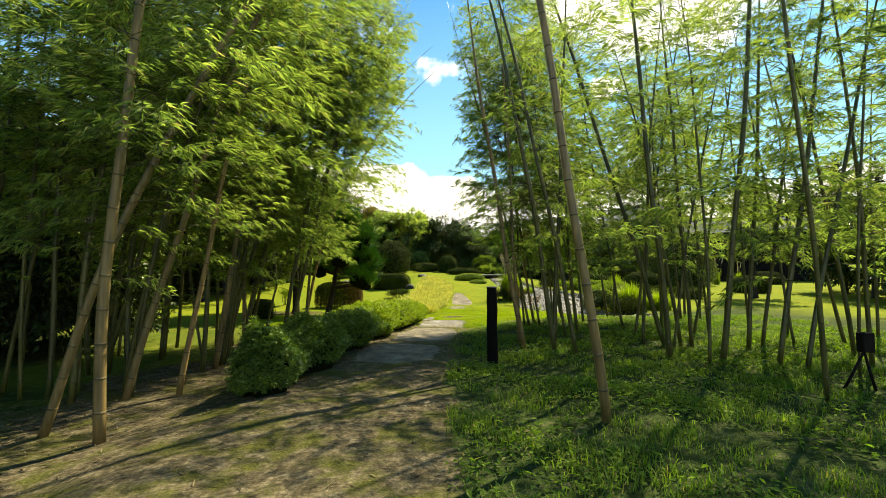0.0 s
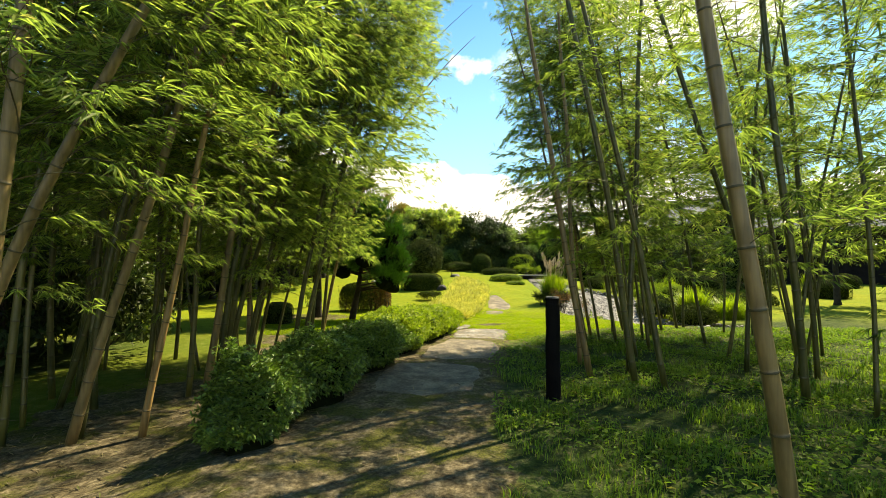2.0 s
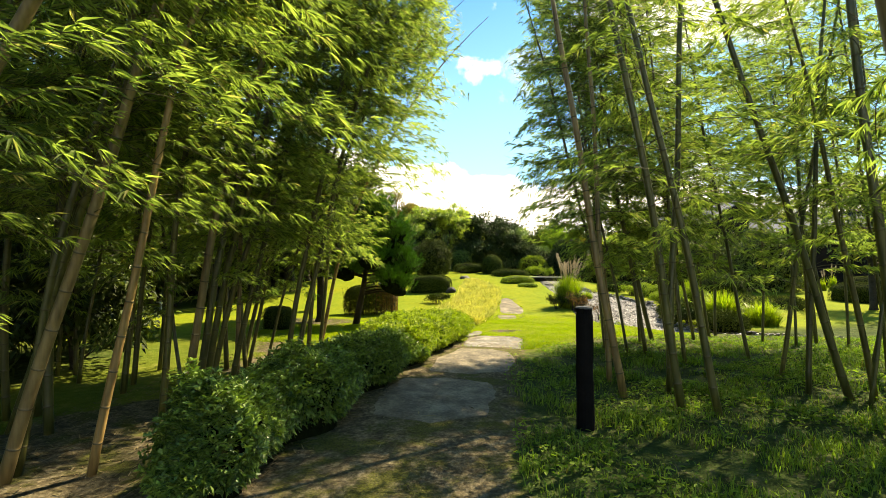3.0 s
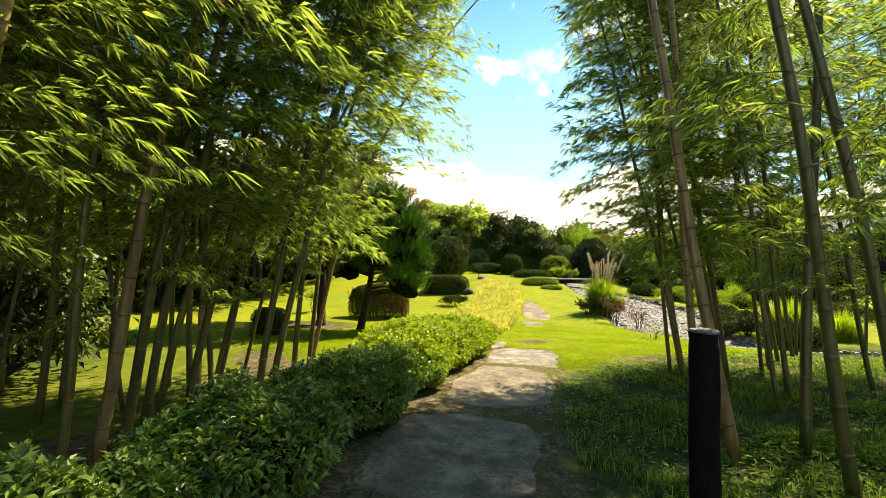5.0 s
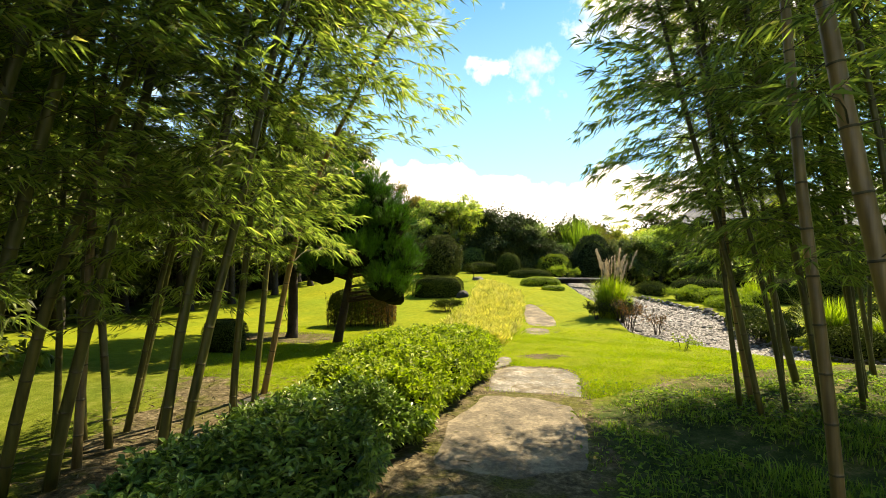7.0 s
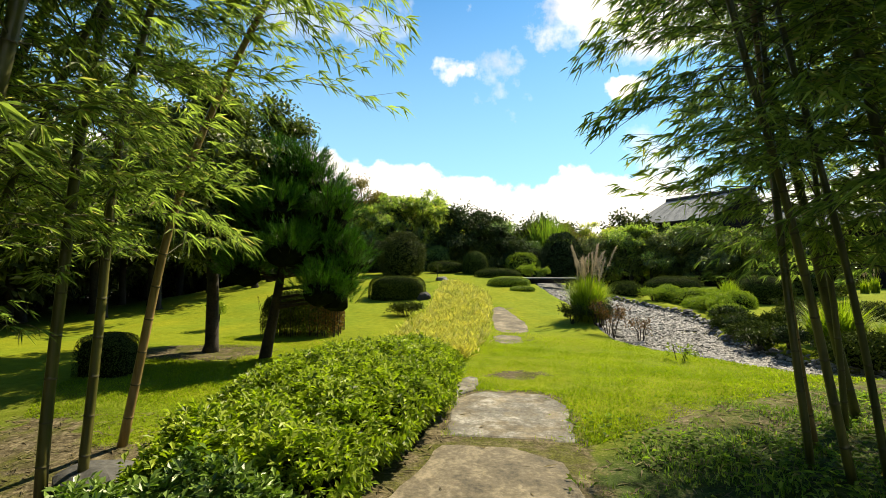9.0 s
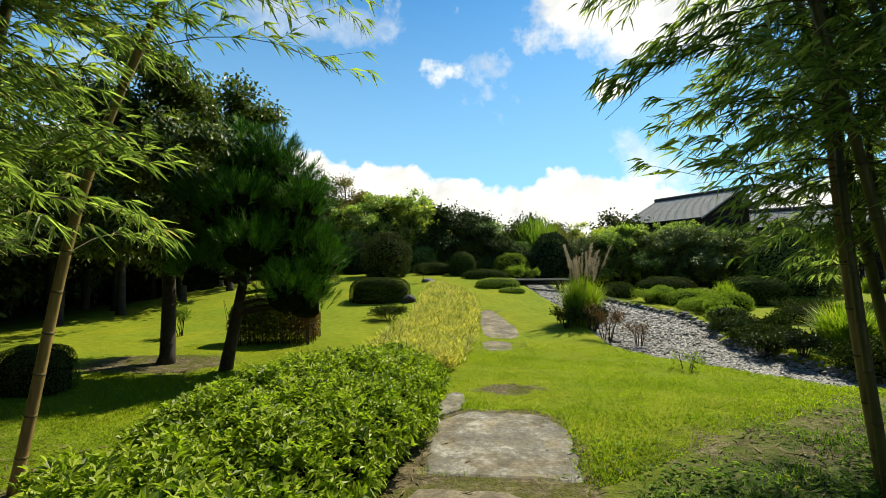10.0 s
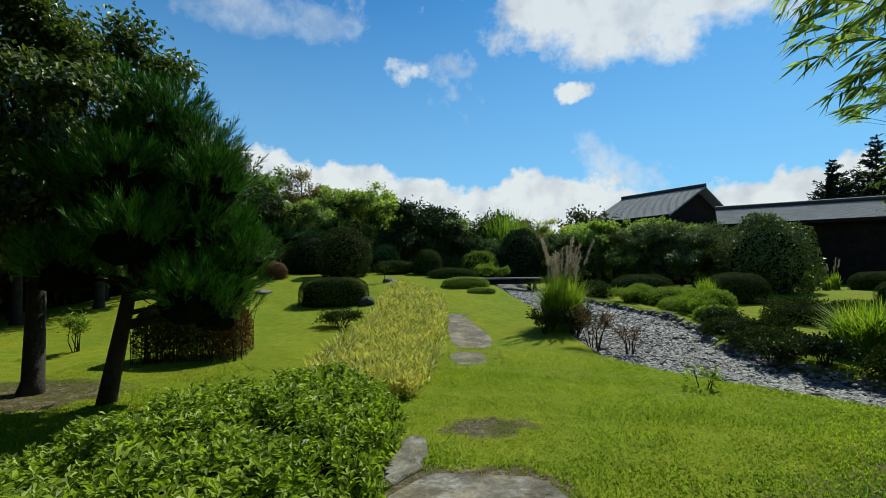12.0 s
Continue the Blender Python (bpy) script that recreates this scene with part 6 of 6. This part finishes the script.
scatter_grass()
